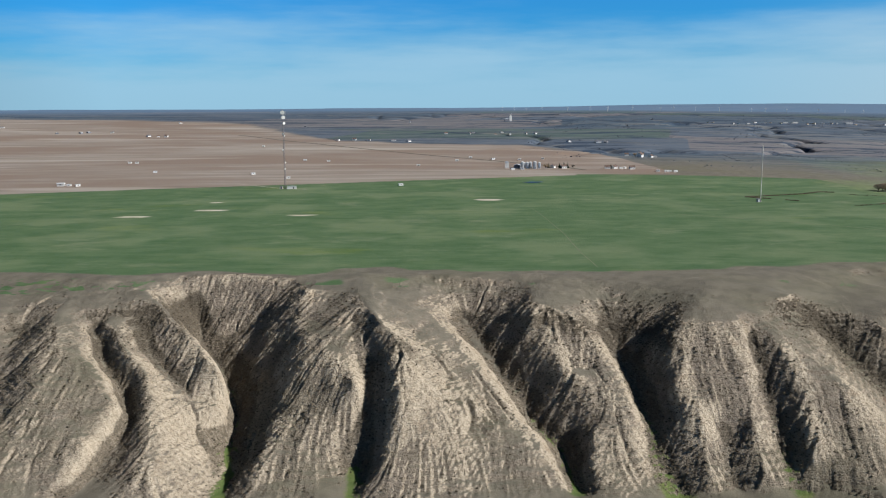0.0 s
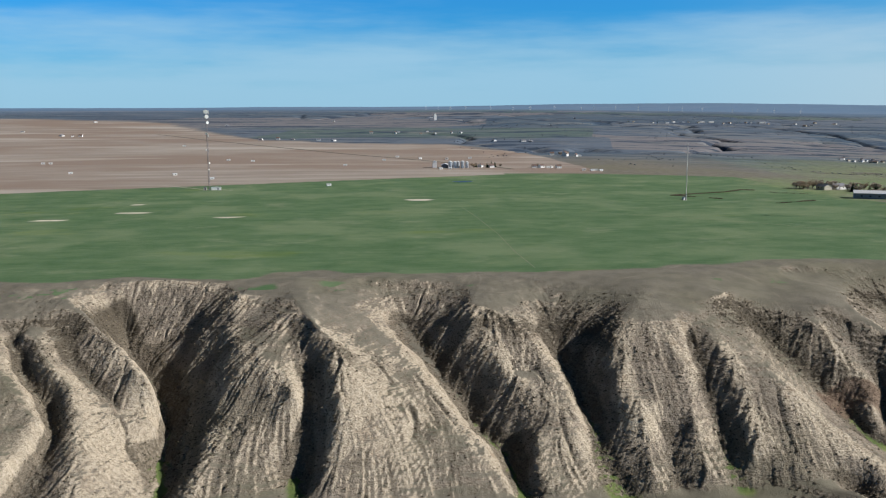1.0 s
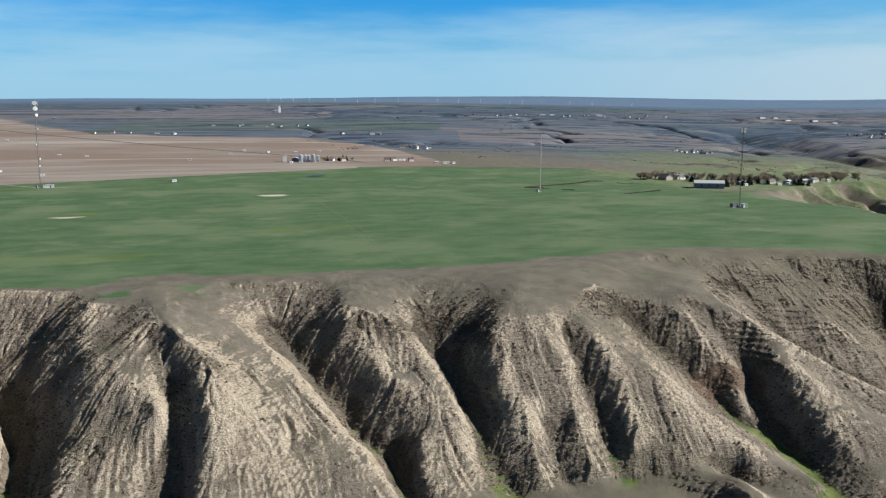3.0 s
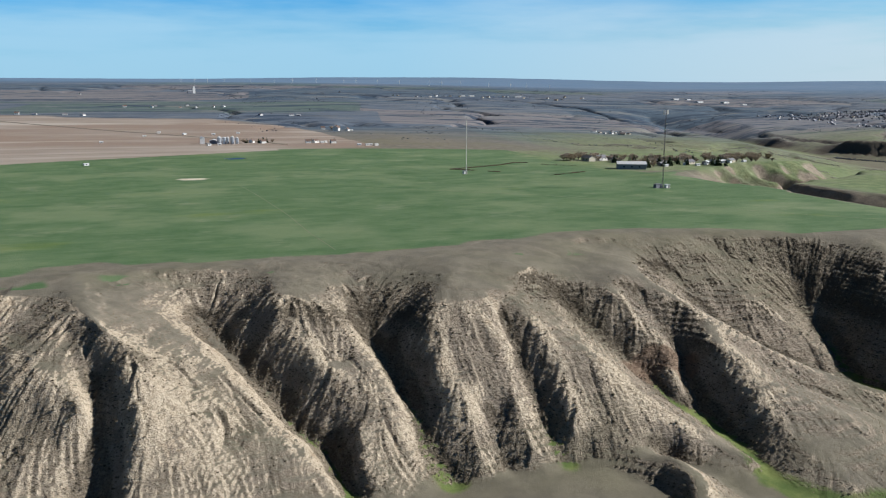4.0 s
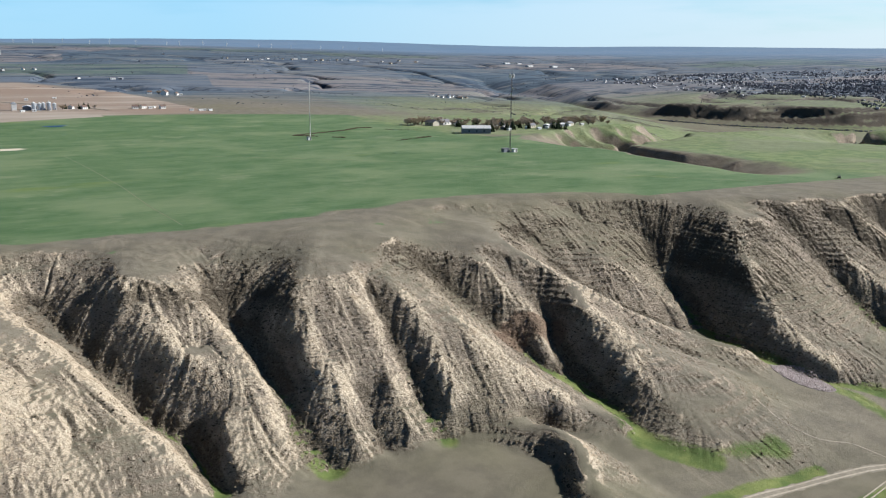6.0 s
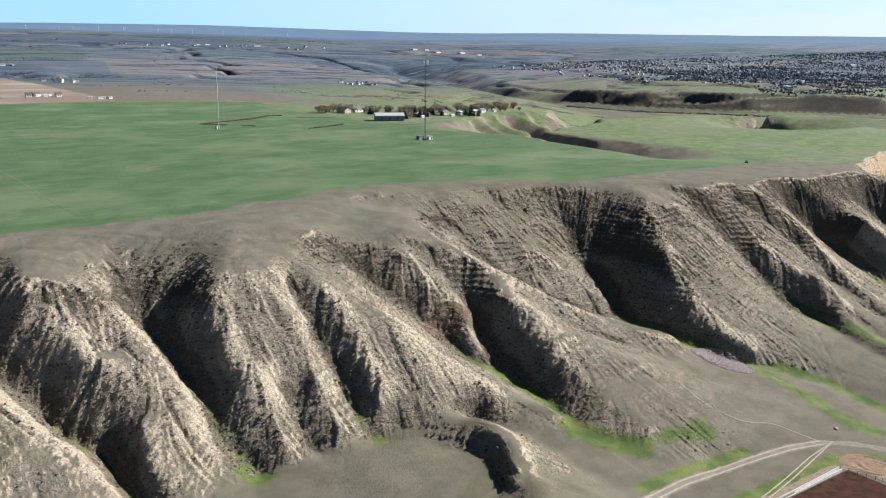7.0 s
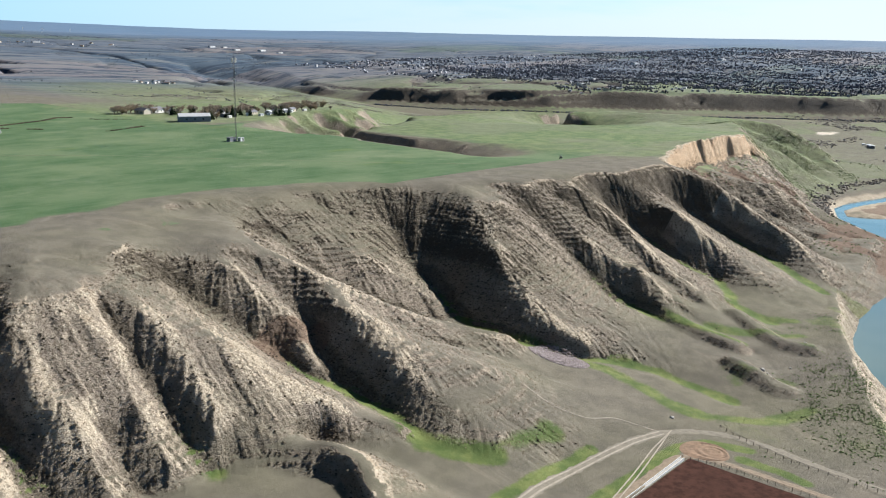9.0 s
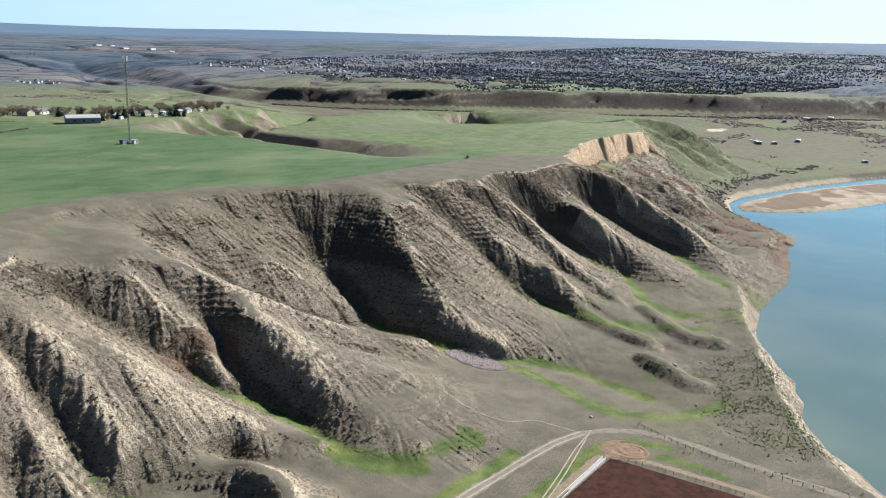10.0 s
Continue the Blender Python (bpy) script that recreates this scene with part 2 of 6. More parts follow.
    color = m.mix(m.math("MULTIPLY", c3["Blue"], m.fit(mid, 0.3, 0.7, 0.1, 0.45)), color, (0.15, 0.14, 0.1))
    color = m.mix(m.math("MULTIPLY", sand, m.fit(mid, 0.3, 0.6, 0.65, 1.0)), color, (0.64, 0.57, 0.47))
    slopes = m.math("ADD", m.math("MULTIPLY", ledge, 0.62), m.math("MULTIPLY", runnel, 0.7))
    slopes = m.math("SUBTRACT", slopes, m.math("MULTIPLY", crack, 0.22))
    slopes = m.math("ADD", slopes, m.math("MULTIPLY", fine, 0.28))
    slopes = m.math("ADD", slopes, m.math("MULTIPLY", m.noise(2.3, 4, 0.7, (1.0, 1.0, 0.4)), 0.55))
    height = m.math("ADD", m.math("MULTIPLY", slopes, steep), m.math("MULTIPLY", fine, 0.16))
    height = m.math("ADD", height, m.math("MULTIPLY", tuft, 0.16))
    height = m.math("ADD", height, m.math("MULTIPLY", m.math("MULTIPLY", speck, steep), 0.5))
    return m.done(color, m.bump(height, 1.0, 1.0))


def make_water():
    m = Mat("river water", 0.06, spec=0.5)
    m.shader.inputs["IOR"].default_value = 1.33
    murk = m.mix(m.fit(m.noise(0.012, 3, 0.5), 0.35, 0.7), (0.13, 0.2, 0.2), (0.18, 0.24, 0.225))
    ripple = m.bump(m.noise(0.9, 4, 0.6), 0.12, 0.25)
    return m.done(murk, ripple)


ground_mat, water_mat = make_ground(), make_water()
pond_mat = Mat("pond water", 0.35, spec=0.3).done((0.012, 0.03, 0.075))

# ---- land form ----
rng = np.random.default_rng(7)
WATER_Z = -66.0


def fractal(x, y, size, octaves=4, seed=0, gain=0.5):
    """Smooth value noise in -1..1 over arrays of places, with its largest lumps about size metres wide."""
    total, amp, norm = np.zeros(np.shape(x)), 1.0, 0.0
    for o in range(octaves):
        table = np.random.default_rng(1000 * seed + o).uniform(-1, 1, (256, 256))
        u, v = np.asarray(x) / size + 91.7 * o, np.asarray(y) / size + 37.3 * o
        i, j = np.floor(u).astype(int), np.floor(v).astype(int)
        a, b = u - i, v - j
        a, b = a * a * (3 - 2 * a), b * b * (3 - 2 * b)
        i0, i1, j0, j1 = i % 256, (i + 1) % 256, j % 256, (j + 1) % 256
        top = table[j0, i0] * (1 - a) + table[j0, i1] * a
        low = table[j1, i0] * (1 - a) + table[j1, i1] * a
        total += amp * (top * (1 - b) + low * b)
        norm, amp, size = norm + amp, amp * gain, size / 2
    return total / norm


def smooth(a, b, v):
    """0 at a, 1 at b, eased."""
    s = np.clip((np.asarray(v, float) - a) / (b - a), 0, 1)
    return s * s * (3 - 2 * s)


def upland(x, y):
    """The prairie far and wide: level near by, lifting slowly to the skyline."""
    x, y = np.asarray(x, float), np.asarray(y, float)
    r, az = np.hypot(x, y), np.degrees(np.arctan2(x, y))
    west = np.interp(r, (0, 1400, 2330, 3400, 4900, 7000), (0, 0, 40, 63, 80, 80))
    east = np.interp(r, (0, 1300, 1900, 2300, 3000, 3800, 4900, 7000), (0, -8, -20, -15, 15, 45, 76, 76))
    side = smooth(8, 48, np.where(y > 0, az, 48))
    z = west * (1 - side) + east * side
    hills = 27 * np.exp(-(((az - 22) / 15) ** 2)) + 9 * np.exp(-(((az - 46) / 6) ** 2)) + 5 * fractal(az * 10, r * 0.02, 60, 3, 5)
    z = z + smooth(2400, 4800, r) * np.interp(az, (-30, 0, 15, 30, 50, 82), (2, -8, -18, -34, -16, 8))
    z = z + smooth(4100, 4850, r) * np.maximum(hills, -3)
    far = smooth(900, 2200, r)
    return z + far * 2.4 * fractal(x, y, 420, 4, 3) * (1 - 0.6 * smooth(3500, 4900, r))


def dense(line, step):
    """A broken line with points every step metres."""
    line = np.array(line, float)
    out = []
    for a, b in zip(line[:-1], line[1:]):
        n = max(2, int(np.linalg.norm((b - a)[:2]) / step) + 1)
        out.append(a + (b - a) * np.linspace(0, 1, n)[:, None])
    return np.concatenate(out)


def stretch(lines, x0, y0, step, nx, ny, edge):
    """A skin stretched over break lines (crests, gully beds, feet of slopes) on a square net, held at its edge."""
    hold, value = np.zeros((ny, nx)), np.zeros((ny, nx))
    for line in lines:
        p = dense(line, step * 0.5)
        i, j = np.round((p[:, 0] - x0) / step).astype(int), np.round((p[:, 1] - y0) / step).astype(int)
        ok = (i >= 0) & (i < nx) & (j >= 0) & (j < ny)
        np.add.at(hold, (j[ok], i[ok]), 1)
        np.add.at(value, (j[ok], i[ok]), p[ok, 2])
    ring = np.ones((ny, nx), bool)
    ring[1:-1, 1:-1] = False
    value, hold = np.where(ring, edge, value), np.where(ring, 1, hold)
    z = None
    for s in (32, 16, 8, 4, 2, 1):
        my, mx = -(-ny // s), -(-nx // s)
        pad = ((0, my * s - ny), (0, mx * s - nx))
        h = np.pad(hold, pad).reshape(my, s, mx, s).sum((1, 3))
        v = np.pad(value, pad).reshape(my, s, mx, s).sum((1, 3))
        fixed, aim = h > 0, v / np.maximum(h, 1)
        if z is None:
            z = np.full((my, mx), aim[fixed].mean())
        else:
            z = np.repeat(np.repeat(z, 2, 0), 2, 1)[:my, :mx]
        z = np.where(fixed, aim, z)
        for _ in range(160 if s > 1 else 90):
            q = np.pad(z, 1, mode="edge")
            z = np.where(fixed, aim, (q[:-2, 1:-1] + q[2:, 1:-1] + q[1:-1, :-2] + q[1:-1, 2:]) / 4)
    return z


def sample(z, x0, y0, step, x, y):
    """Bilinear reading of a net."""
    ny, nx = z.shape
    u, v = np.clip((np.asarray(x) - x0) / step, 0, nx - 1.001), np.clip((np.asarray(y) - y0) / step, 0, ny - 1.001)
    i, j = u.astype(int), v.astype(int)
    a, b = u - i, v - j
    return (z[j, i] * (1 - a) + z[j, i + 1] * a) * (1 - b) + (z[j + 1, i] * (1 - a) + z[j + 1, i + 1] * a) * b


# the wide country: bench edges, valley floor, bluffs beyond the river
wide = []
wide.append([(-900, 425, 0), (-260, 412, 0), (-150, 395, 0), (-60, 395, 0), (60, 390, 0), (120, 390, 0), (160, 398, 0), (230, 408, 0), (320, 366, -1), (400, 332, -1), (480, 322, -2), (531, 343, -5), (560, 352, -5), (601, 364, -5), (644, 365, -5), (685, 370, -5), (715, 365, -6)])
wide.append([(-900, 265, -54), (-100, 268, -52), (100, 255, -50), (200, 225, -52), (300, 238, -55), (400, 214, -57), (480, 212, -58), (560, 226, -63), (640, 258, -64), (700, 288, -62), (760, 310, -61), (830, 324, -60), (905, 316, -60)])
wide.append([(905, 316, -60), (965, 345, -60), (1012, 420, -59), (1016, 520, -58), (1010, 640, -57), (950, 730, -56), (860, 780, -52)])
wide.append([(715, 365, -6), (740, 374, -7), (783, 392, -8), (830, 415, -7), (872, 442, -8), (923, 470, -9), (930, 540, -10), (920, 620, -12), (830, 660, -12), (730, 662, -9), (650, 670, -9), (598, 640, -8), (560, 622, -8), (521, 620, -8), (494, 606, -7), (489, 560, -6), (499, 511, -6), (496, 480, -6), (508, 460, -5), (540, 440, -5), (590, 430, -5)])
wide.append([(925, 464, -8), (946, 420, -14), (951, 390, -25), (936, 363, -40), (912, 334, -55)])
for line in ([(783, 394, -9), (777, 366, -26), (767, 336, -48)], [(830, 415, -8), (832, 380, -26), (836, 345, -48)], [(872, 442, -9), (887, 396, -24), (882, 345, -50)]):
    wide.append(line)
for line in ([(808, 402, -18), (803, 367, -40), (799, 334, -55)], [(852, 427, -18), (861, 386, -38), (858, 340, -56)], [(906, 446, -18), (922, 402, -32), (908, 350, -53)]):
    wide.append(line)
wide.append([(620, 560, -5), (700, 470, -4), (780, 470, -5)])
wide.append([(482, 425, -7), (471, 450, -13), (465, 500, -21), (463, 560, -27), (467, 612, -30), (490, 640, -32), (540, 657, -34), (600, 687, -37), (660, 717, -40), (720, 750, -43), (850, 814, -50), (1000, 930, -52)])
wide.append([(690, 508, -9), (745, 530, -20), (800, 560, -32), (860, 640, -45), (900, 700, -54)])
wide.append([(470, 372, -3), (455, 392, -3), (446, 406, -3), (441, 433, -3.5), (436, 455, -4), (437, 490, -4), (437, 523, -4), (443, 565, -4), (432, 597, -4), (425, 630, -4), (440, 662, -5)])
wide.append([(400, 640, 0), (444, 678, -3), (484, 694, -4), (534, 725, -4), (583, 738, -4), (622, 743, -5), (655, 760, -8), (680, 840, -13), (660, 960, -14), (610, 1120, -14), (600, 1400, -10)])
for a, b in (((484, 692, -4), (489, 661, -16)), ((515, 712, -4), (523, 675, -17)), ((550, 730, -4), (561, 692, -18)), ((585, 738, -5), (600, 704, -20)), ((620, 742, -6), (640, 718, -22))):
    wide.append([a, b])
for a, b in (((502, 694, -14), (506, 660, -31)), ((534, 712, -15), (543, 674, -33)), ((568, 724, -15), (581, 694, -35)), ((604, 731, -16), (622, 710, -37))):
    wide.append([a, b])
wide.append([(-900, 900, 0), (-300, 880, 0), (100, 980, 0), (330, 1050, 0)])
wide.append([(330, 1050, 0), (320, 1350, 0), (200, 1600, 10)])
wide.append([(1000, -800, -64), (1200, -100, -64), (1280, 200, -63), (1300, 500, -58), (1180, 700, -56), (1020, 930, -53), (1030, 1080, -52), (1080, 1200, -50), (1120, 1400, -46), (1130, 1600, -40), (1180, 1850, -30)])
wide.append([(1085, 1160, -51), (1127, 1053, -52), (1218, 887, -52), (1345, 745, -53), (1552, 522, -55), (1750, 318, -57), (1900, 100, -58)])
wide.append([(1133, 1190, -26), (1175, 1101, -21), (1268, 923, -20), (1330, 888, -19), (1400, 791, -20), (1480, 729, -19), (1602, 564, -21), (1805, 354, -25), (1970, 128, -29)])
wide.append([(1108, 1174, -46), (1148, 1077, -46), (1240, 903, -46), (1300, 858, -46), (1370, 765, -46), (1450, 702, -46), (1573, 540, -48), (1774, 332, -50)])
wide.append([(1140, 1350, -30), (1200, 1500, -22), (1260, 1700, -14)])
wide.append([(780, 1020, -22), (900, 1120, -26), (960, 1300, -24), (1000, 1500, -20), (1020, 1700, -16)])
WX, WY, WS, WNX, WNY = -900.0, -400.0, 8.0, 376, 288
wy_, wx_ = np.mgrid[0:WNY, 0:WNX]
edge = upland(WX + WS * wx_, WY + WS * wy_)
edge = np.where((WY + WS * wy_ < 250) & (WX + WS * wx_ < 1900), -58.0, edge)
wide_z = stretch(wide, WX, WY, WS, WNX, WNY, edge)

# the eroded scarp near by: the rim, spurs that run out from it and the gullies between them
scarp = []


def spur(*points):
    scarp.append(points)


gully = spur
beds = []


def bed(*points):
    """A gully bed, where the grass stays green."""
    beds.append(points)
    scarp.append(points)


spur((-260, 412, 0), (-202, 408, 0), (-178, 403, 0), (-151, 393, 0.5), (-138, 396, 0), (-127, 403, 0), (-106, 403, 0), (-84, 398, 0), (-65, 393, 0), (-56, 394, 0), (-44, 406, 0), (-22, 403, 0), (-6, 396, 0), (12, 393, 0))
spur((12, 393, 0), (29, 392, 0), (45, 394, 0.5), (54, 391, 0), (69, 390, 0), (86, 387, 0), (112, 387, 0.5), (134, 388, 0.5), (146, 396, 0), (163, 393, 0), (172, 401, 0), (195, 406, 0), (224, 412, 0), (254, 402, -0.5), (289, 388, -1))
spur((289, 388, -1), (320, 366, -1), (351, 352, -1), (363, 341, -1.5), (397, 337, -1.5), (431, 327, -2), (470, 324, -2), (490, 326, -2), (510, 335, -3), (531, 343, -5), (560, 352, -5), (601, 364, -5), (621, 366, -5), (644, 365, -5), (685, 370, -5), (715, 365, -6), (735, 372, -7))
# west spurs
bed((-176, 372, -6), (-174, 350, -16), (-171, 328, -25), (-167, 303, -33), (-163, 278, -40), (-160, 255, -45))
spur((-190, 400, -1), (-198, 372, -5), (-201, 345, -13), (-200, 315, -23), (-196, 285, -33))
spur((-162, 375, -2.8), (-156, 350, -8.1), (-150, 323, -18.0), (-148, 302, -27.3), (-147, 283, -35.6), (-146, 263, -44.4))
spur((-145, 348, -11.2), (-134, 327, -19.3), (-122, 312, -25.3), (-116, 305, -28.7), (-115, 296, -32.7), (-119, 280, -39.5), (-125, 268, -44.5))
gully((-143, 364, -6.8), (-141, 352, -13.3), (-135, 338, -20.1), (-124, 322, -27.2), (-116, 312, -31.6), (-113, 302, -35.3), (-114, 291, -39.1), (-119, 278, -43.7), (-123, 268, -46.9))
spur((-137, 353, -10.0), (-124, 333, -16.5), (-112, 317, -23.1), (-104, 304, -29.4), (-98, 289, -36.3), (-96, 270, -44.4))
gully((-129, 361, -9.6), (-118, 342, -19.2), (-105, 327, -26.3), (-93, 319, -30.8), (-82, 315, -35.1))
spur((-134, 385, -1.5), (-117, 362, -6.5), (-99, 343, -14.9), (-87, 330, -22.9), (-82, 322, -30.4))
bed((-110, 384, -15.5), (-99, 364, -28.1), (-86, 339, -35.9), (-81, 319, -41), (-80, 311, -46), (-76, 294, -50), (-76, 270, -53))
spur((-56, 389, -0.4), (-58, 375, -1.2), (-59, 357, -9.4), (-59, 342, -15.0), (-60, 324, -23.4), (-61, 309, -32.9), (-62, 293, -40.2), (-63, 277, -46.1))
spur((-53, 340, -12.4), (-44, 324, -15.9), (-36, 314, -18.7), (-30, 305, -24.2))
bed((-38, 351, -4.9), (-32, 330, -12.3), (-28, 320, -18.2), (-29, 307, -27.1), (-30, 295, -36.5), (-29, 286, -44.7), (-29, 271, -49.2))
spur((-35, 399, 0.8), (-35, 371, -0.6), (-29, 344, -4.3), (-25, 331, -7.1), (-16, 320, -11.3), (-15, 311, -15.9), (-15, 298, -24.3), (-17, 287, -33.1), (-21, 277, -42.4))
gully((-10, 336, -11.7), (2, 326, -18.1), (11, 310, -26.7), (14, 296, -34.1), (15, 282, -40.0), (16, 271, -44.9))
spur((-16, 389, -0.8), (-9, 369, -5.5), (1, 350, -12.1), (11, 329, -19.6), (18, 318, -25.7), (25, 303, -32.9), (31, 290, -38.4), (36, 274, -44.1))
bed((8, 372, -13.6), (15, 351, -20.5), (21, 333, -27.9), (27, 322, -32.3), (32, 313, -37.5), (38, 303, -41.2), (41, 292, -45.2), (43, 270, -48.4))
spur((40, 388, -0.3), (35, 358, -4.3), (38, 341, -12.9), (44, 323, -21.2), (52, 313, -25.1), (53, 300, -33.1), (50, 283, -39.6), (49, 270, -44.5))
gully((47, 349, -7.5), (51, 335, -16.3), (52, 322, -22.9))
spur((49, 380, -0.8), (52, 361, -4.9), (56, 346, -10.0), (60, 332, -16.8), (65, 317, -24.5), (66, 303, -29.9), (65, 289, -36.1), (63, 276, -42.9))
bed((65, 360, -8.8), (68, 339, -19.0), (70, 315, -27.9), (71, 306, -32.6), (73, 293, -37.4), (73, 280, -44.0), (75, 268, -49.2))
spur((114, 372, 0.9), (102, 346, -1.4), (92, 333, -5.0), (84, 318, -14.2), (82, 302, -24.0), (89, 293, -28.3), (85, 283, -36.8), (83, 273, -43.3))
spur((114, 332, -4.9), (109, 311, -16.9), (105, 294, -27.4), (104, 281, -35.1), (102, 269, -43.9))
gully((93, 292, -32.0), (94, 283, -38.2), (95, 269, -47.0))
bed((116, 328, -9.9), (114, 307, -21.9), (114, 289, -32.4), (113, 276, -39.9), (113, 264, -46.2))
spur((122, 334, -6.6), (125, 315, -13.8), (123, 297, -22.9), (123, 284, -29.4), (120, 272, -37.3))
# middle spurs
spur((135, 383, -0.4), (140, 355, -0.8), (141, 339, -9.0), (141, 321, -16.1), (140, 295, -22.4), (145, 281, -29.7), (151, 270, -36.7), (161, 259, -43.2), (172, 246, -46.2))
bed((152, 352, -7.0), (154, 336, -17.2), (158, 321, -25.3), (164, 302, -33.8), (169, 284, -40.5), (173, 272, -43.9), (175, 259, -46.1), (171, 237, -49.2), (182, 219, -51.2))
spur((164, 379, -3.0), (168, 349, -8.0), (171, 336, -11.0), (178, 322, -19.9), (177, 302, -28.8), (170, 288, -36.4))
gully((182, 352, -5.0), (183, 331, -15.3), (183, 320, -21.4), (184, 309, -28.0), (178, 295, -35.6), (175, 282, -41.3), (174, 267, -45.3))
spur((194, 402, -4.2), (197, 369, -4.2), (194, 342, -9.5), (198, 320, -15.8), (206, 311, -20.5), (221, 300, -29.2), (236, 290, -36.0), (247, 280, -40.1), (258, 270, -43.7))
spur((197, 311, -19.4), (194, 301, -22.0), (191, 294, -23.4), (192, 283, -29.0), (187, 266, -34.5), (187, 254, -40.2), (187, 241, -43.4), (191, 224, -47.9))
spur((191, 289, -24.8), (198, 274, -31.2), (205, 261, -35.6), (217, 249, -40.6), (221, 231, -47.1), (219, 216, -51.5))
gully((213, 293, -32.3), (229, 276, -41.7), (245, 261, -46.9), (249, 239, -51.5))
bed((222, 380, -10.5), (221, 351, -22.0), (225, 330, -31.1), (240, 316, -39.8), (252, 300, -45.6), (261, 278, -47.7), (271, 259, -50.2), (287, 240, -54.2), (295, 222, -57.1), (292, 190, -59.5))
spur((239, 397, -1.7), (238, 371, -12.1), (243, 353, -19.0), (250, 340, -23.3), (261, 315, -37.3), (266, 301, -45.2))
bed((284, 365, -11.0), (278, 342, -26.2), (271, 323, -37.9), (265, 302, -44.6), (264, 284, -46.9))
spur((325, 352, -1.4), (319, 335, -4.5), (308, 327, -10.5), (298, 313, -17.8), (289, 300, -23.5), (286, 288, -31.9), (279, 269, -40.4), (280, 254, -46.9), (283, 244, -52.1))
spur((333, 332, -6.6), (322, 308, -20.1), (309, 286, -31.8), (300, 266, -41.4), (295, 252, -46.9))
bed((351, 332, -11.0), (346, 298, -30.2), (343, 284, -39.6), (344, 262, -49.3), (344, 233, -52.7), (346, 210, -54.9))
spur((350, 345, -3.5), (363, 320, -14.5), (357, 293, -26.4), (361, 260, -41.8), (358, 238, -48.7), (351, 220, -54.3))
gully((380, 323, -12.4), (384, 296, -26.9), (377, 268, -40.0), (372, 241, -49.0))
spur((391, 329, -3.8), (395, 306, -17.8), (390, 283, -29.3), (382, 259, -41.0), (375, 236, -48.7))
bed((412, 322, -15), (424, 304, -32), (417, 280, -41.5), (424, 255, -51), (408, 240, -53), (394, 234, -53), (390, 212, -57))
spur((428, 324, -3), (443, 303, -17), (437, 277, -26.5), (445, 255, -42), (433, 228, -51.5), (424, 214, -56))
bed((468, 316, -13), (480, 298, -30), (488, 276, -41), (485, 250, -49.5), (472, 228, -54), (462, 210, -57))
spur((490, 325, -2), (499, 307, -6), (508, 283, -20), (505, 248, -37), (500, 231, -47), (483, 216, -54))
bed((520, 327, -14), (534, 312, -28), (545, 296, -39), (550, 265, -54), (548, 236, -61))
# the pale cliff at the end of the bench, with slumped ground below
spur((531, 335, -17), (562, 346, -17), (602, 357, -18), (622, 360, -18), (644, 358.5, -18), (685, 363.5, -19), (715, 357, -20), (735, 364, -22))
spur((558, 344, -19), (562, 325, -28), (573, 300, -37), (571, 261, -50), (580, 238, -61))
gully((584, 345, -24), (592, 320, -37), (600, 290, -48), (604, 258, -59))
spur((612, 354, -20), (618, 334, -26), (636, 311, -31), (643, 290, -43), (641, 262, -58), (640, 246, -63))
gully((650, 348, -26), (656, 325, -39), (660, 300, -50), (664, 276, -59))
spur((690, 358, -21), (686, 340, -30), (690, 318, -42), (694, 300, -54))
# mounds and the flat below
spur((120, 266, -43.8), (130, 262, -43.4), (139, 254, -42.8), (143, 247, -42), (141, 240, -42), (136, 226, -44), (130, 205, -48), (122, 180, -52))
gully((125, 254, -46.4), (132, 246, -47), (134, 238, -46.6), (127, 222, -48.6))
gully((148, 262, -47), (154, 246, -48), (156, 226, -50.5), (160, 205, -53))
spur((-260, 255, -51), (-150, 240, -50), (-60, 258, -53), (0, 255, -50.5), (60, 250, -50.5), (105, 248, -47.5), (115, 225, -49.5), (110, 180, -53))
spur((160, 195, -54.5), (200, 205, -55), (230, 196, -56), (258, 196, -56.5), (290, 170, -59), (330, 175, -58), (370, 190, -56.5), (420, 200, -56.5), (470, 208, -57))
spur((330, 215, -55), (322, 200, -55.5), (318, 190, -56.2))
gully((345, 205, -57.5), (330, 185, -58), (310, 178, -58.8))
# river bank: brink, waterline and bed
spur((252, 96, -57.5), (266, 115, -57.5), (275, 124, -57.5), (292, 134, -57), (310, 142, -56.5), (325, 149, -56), (352, 163, -55.5), (372, 171, -55.5), (398, 182, -56), (434, 195, -56.5), (482, 212, -57.5), (530, 212, -58.5), (575, 222, -58.8), (640, 232, -59.5))
spur((262, 85, -66), (280, 106, -66), (290, 114, -66), (301, 127, -66), (327, 140, -66), (349, 147, -66), (362, 150, -66), (391, 173, -66), (423, 184, -66), (459, 191, -66), (529, 193, -66), (560, 198, -66), (600, 211, -66), (640, 218, -66))
spur((300, 60, -72), (330, 118, -73), (400, 150, -73), (500, 168, -73), (660, 176, -73))
NX, NY, NS = -260.0, 60.0, 0.6
NNX, NNY = 1668, 652
ny_, nx_ = np.mgrid[0:NNY, 0:NNX]
near_x, near_y = NX + NS * nx_, NY + NS * ny_


def blur(z, r):
    """Three box means of half width r cells: close to a bell-shaped blur."""
    for _ in range(3):
        for axis in (0, 1):
            q = np.cumsum(np.pad(z, [(r + 1, r) if a == axis else (0, 0) for a in (0, 1)], mode="edge"), axis=axis)
            q = np.moveaxis(q, axis, 0)
            z = np.moveaxis((q[2 * r + 1:] - q[:-2 * r - 1]) / (2 * r + 1), 0, axis)
    return z


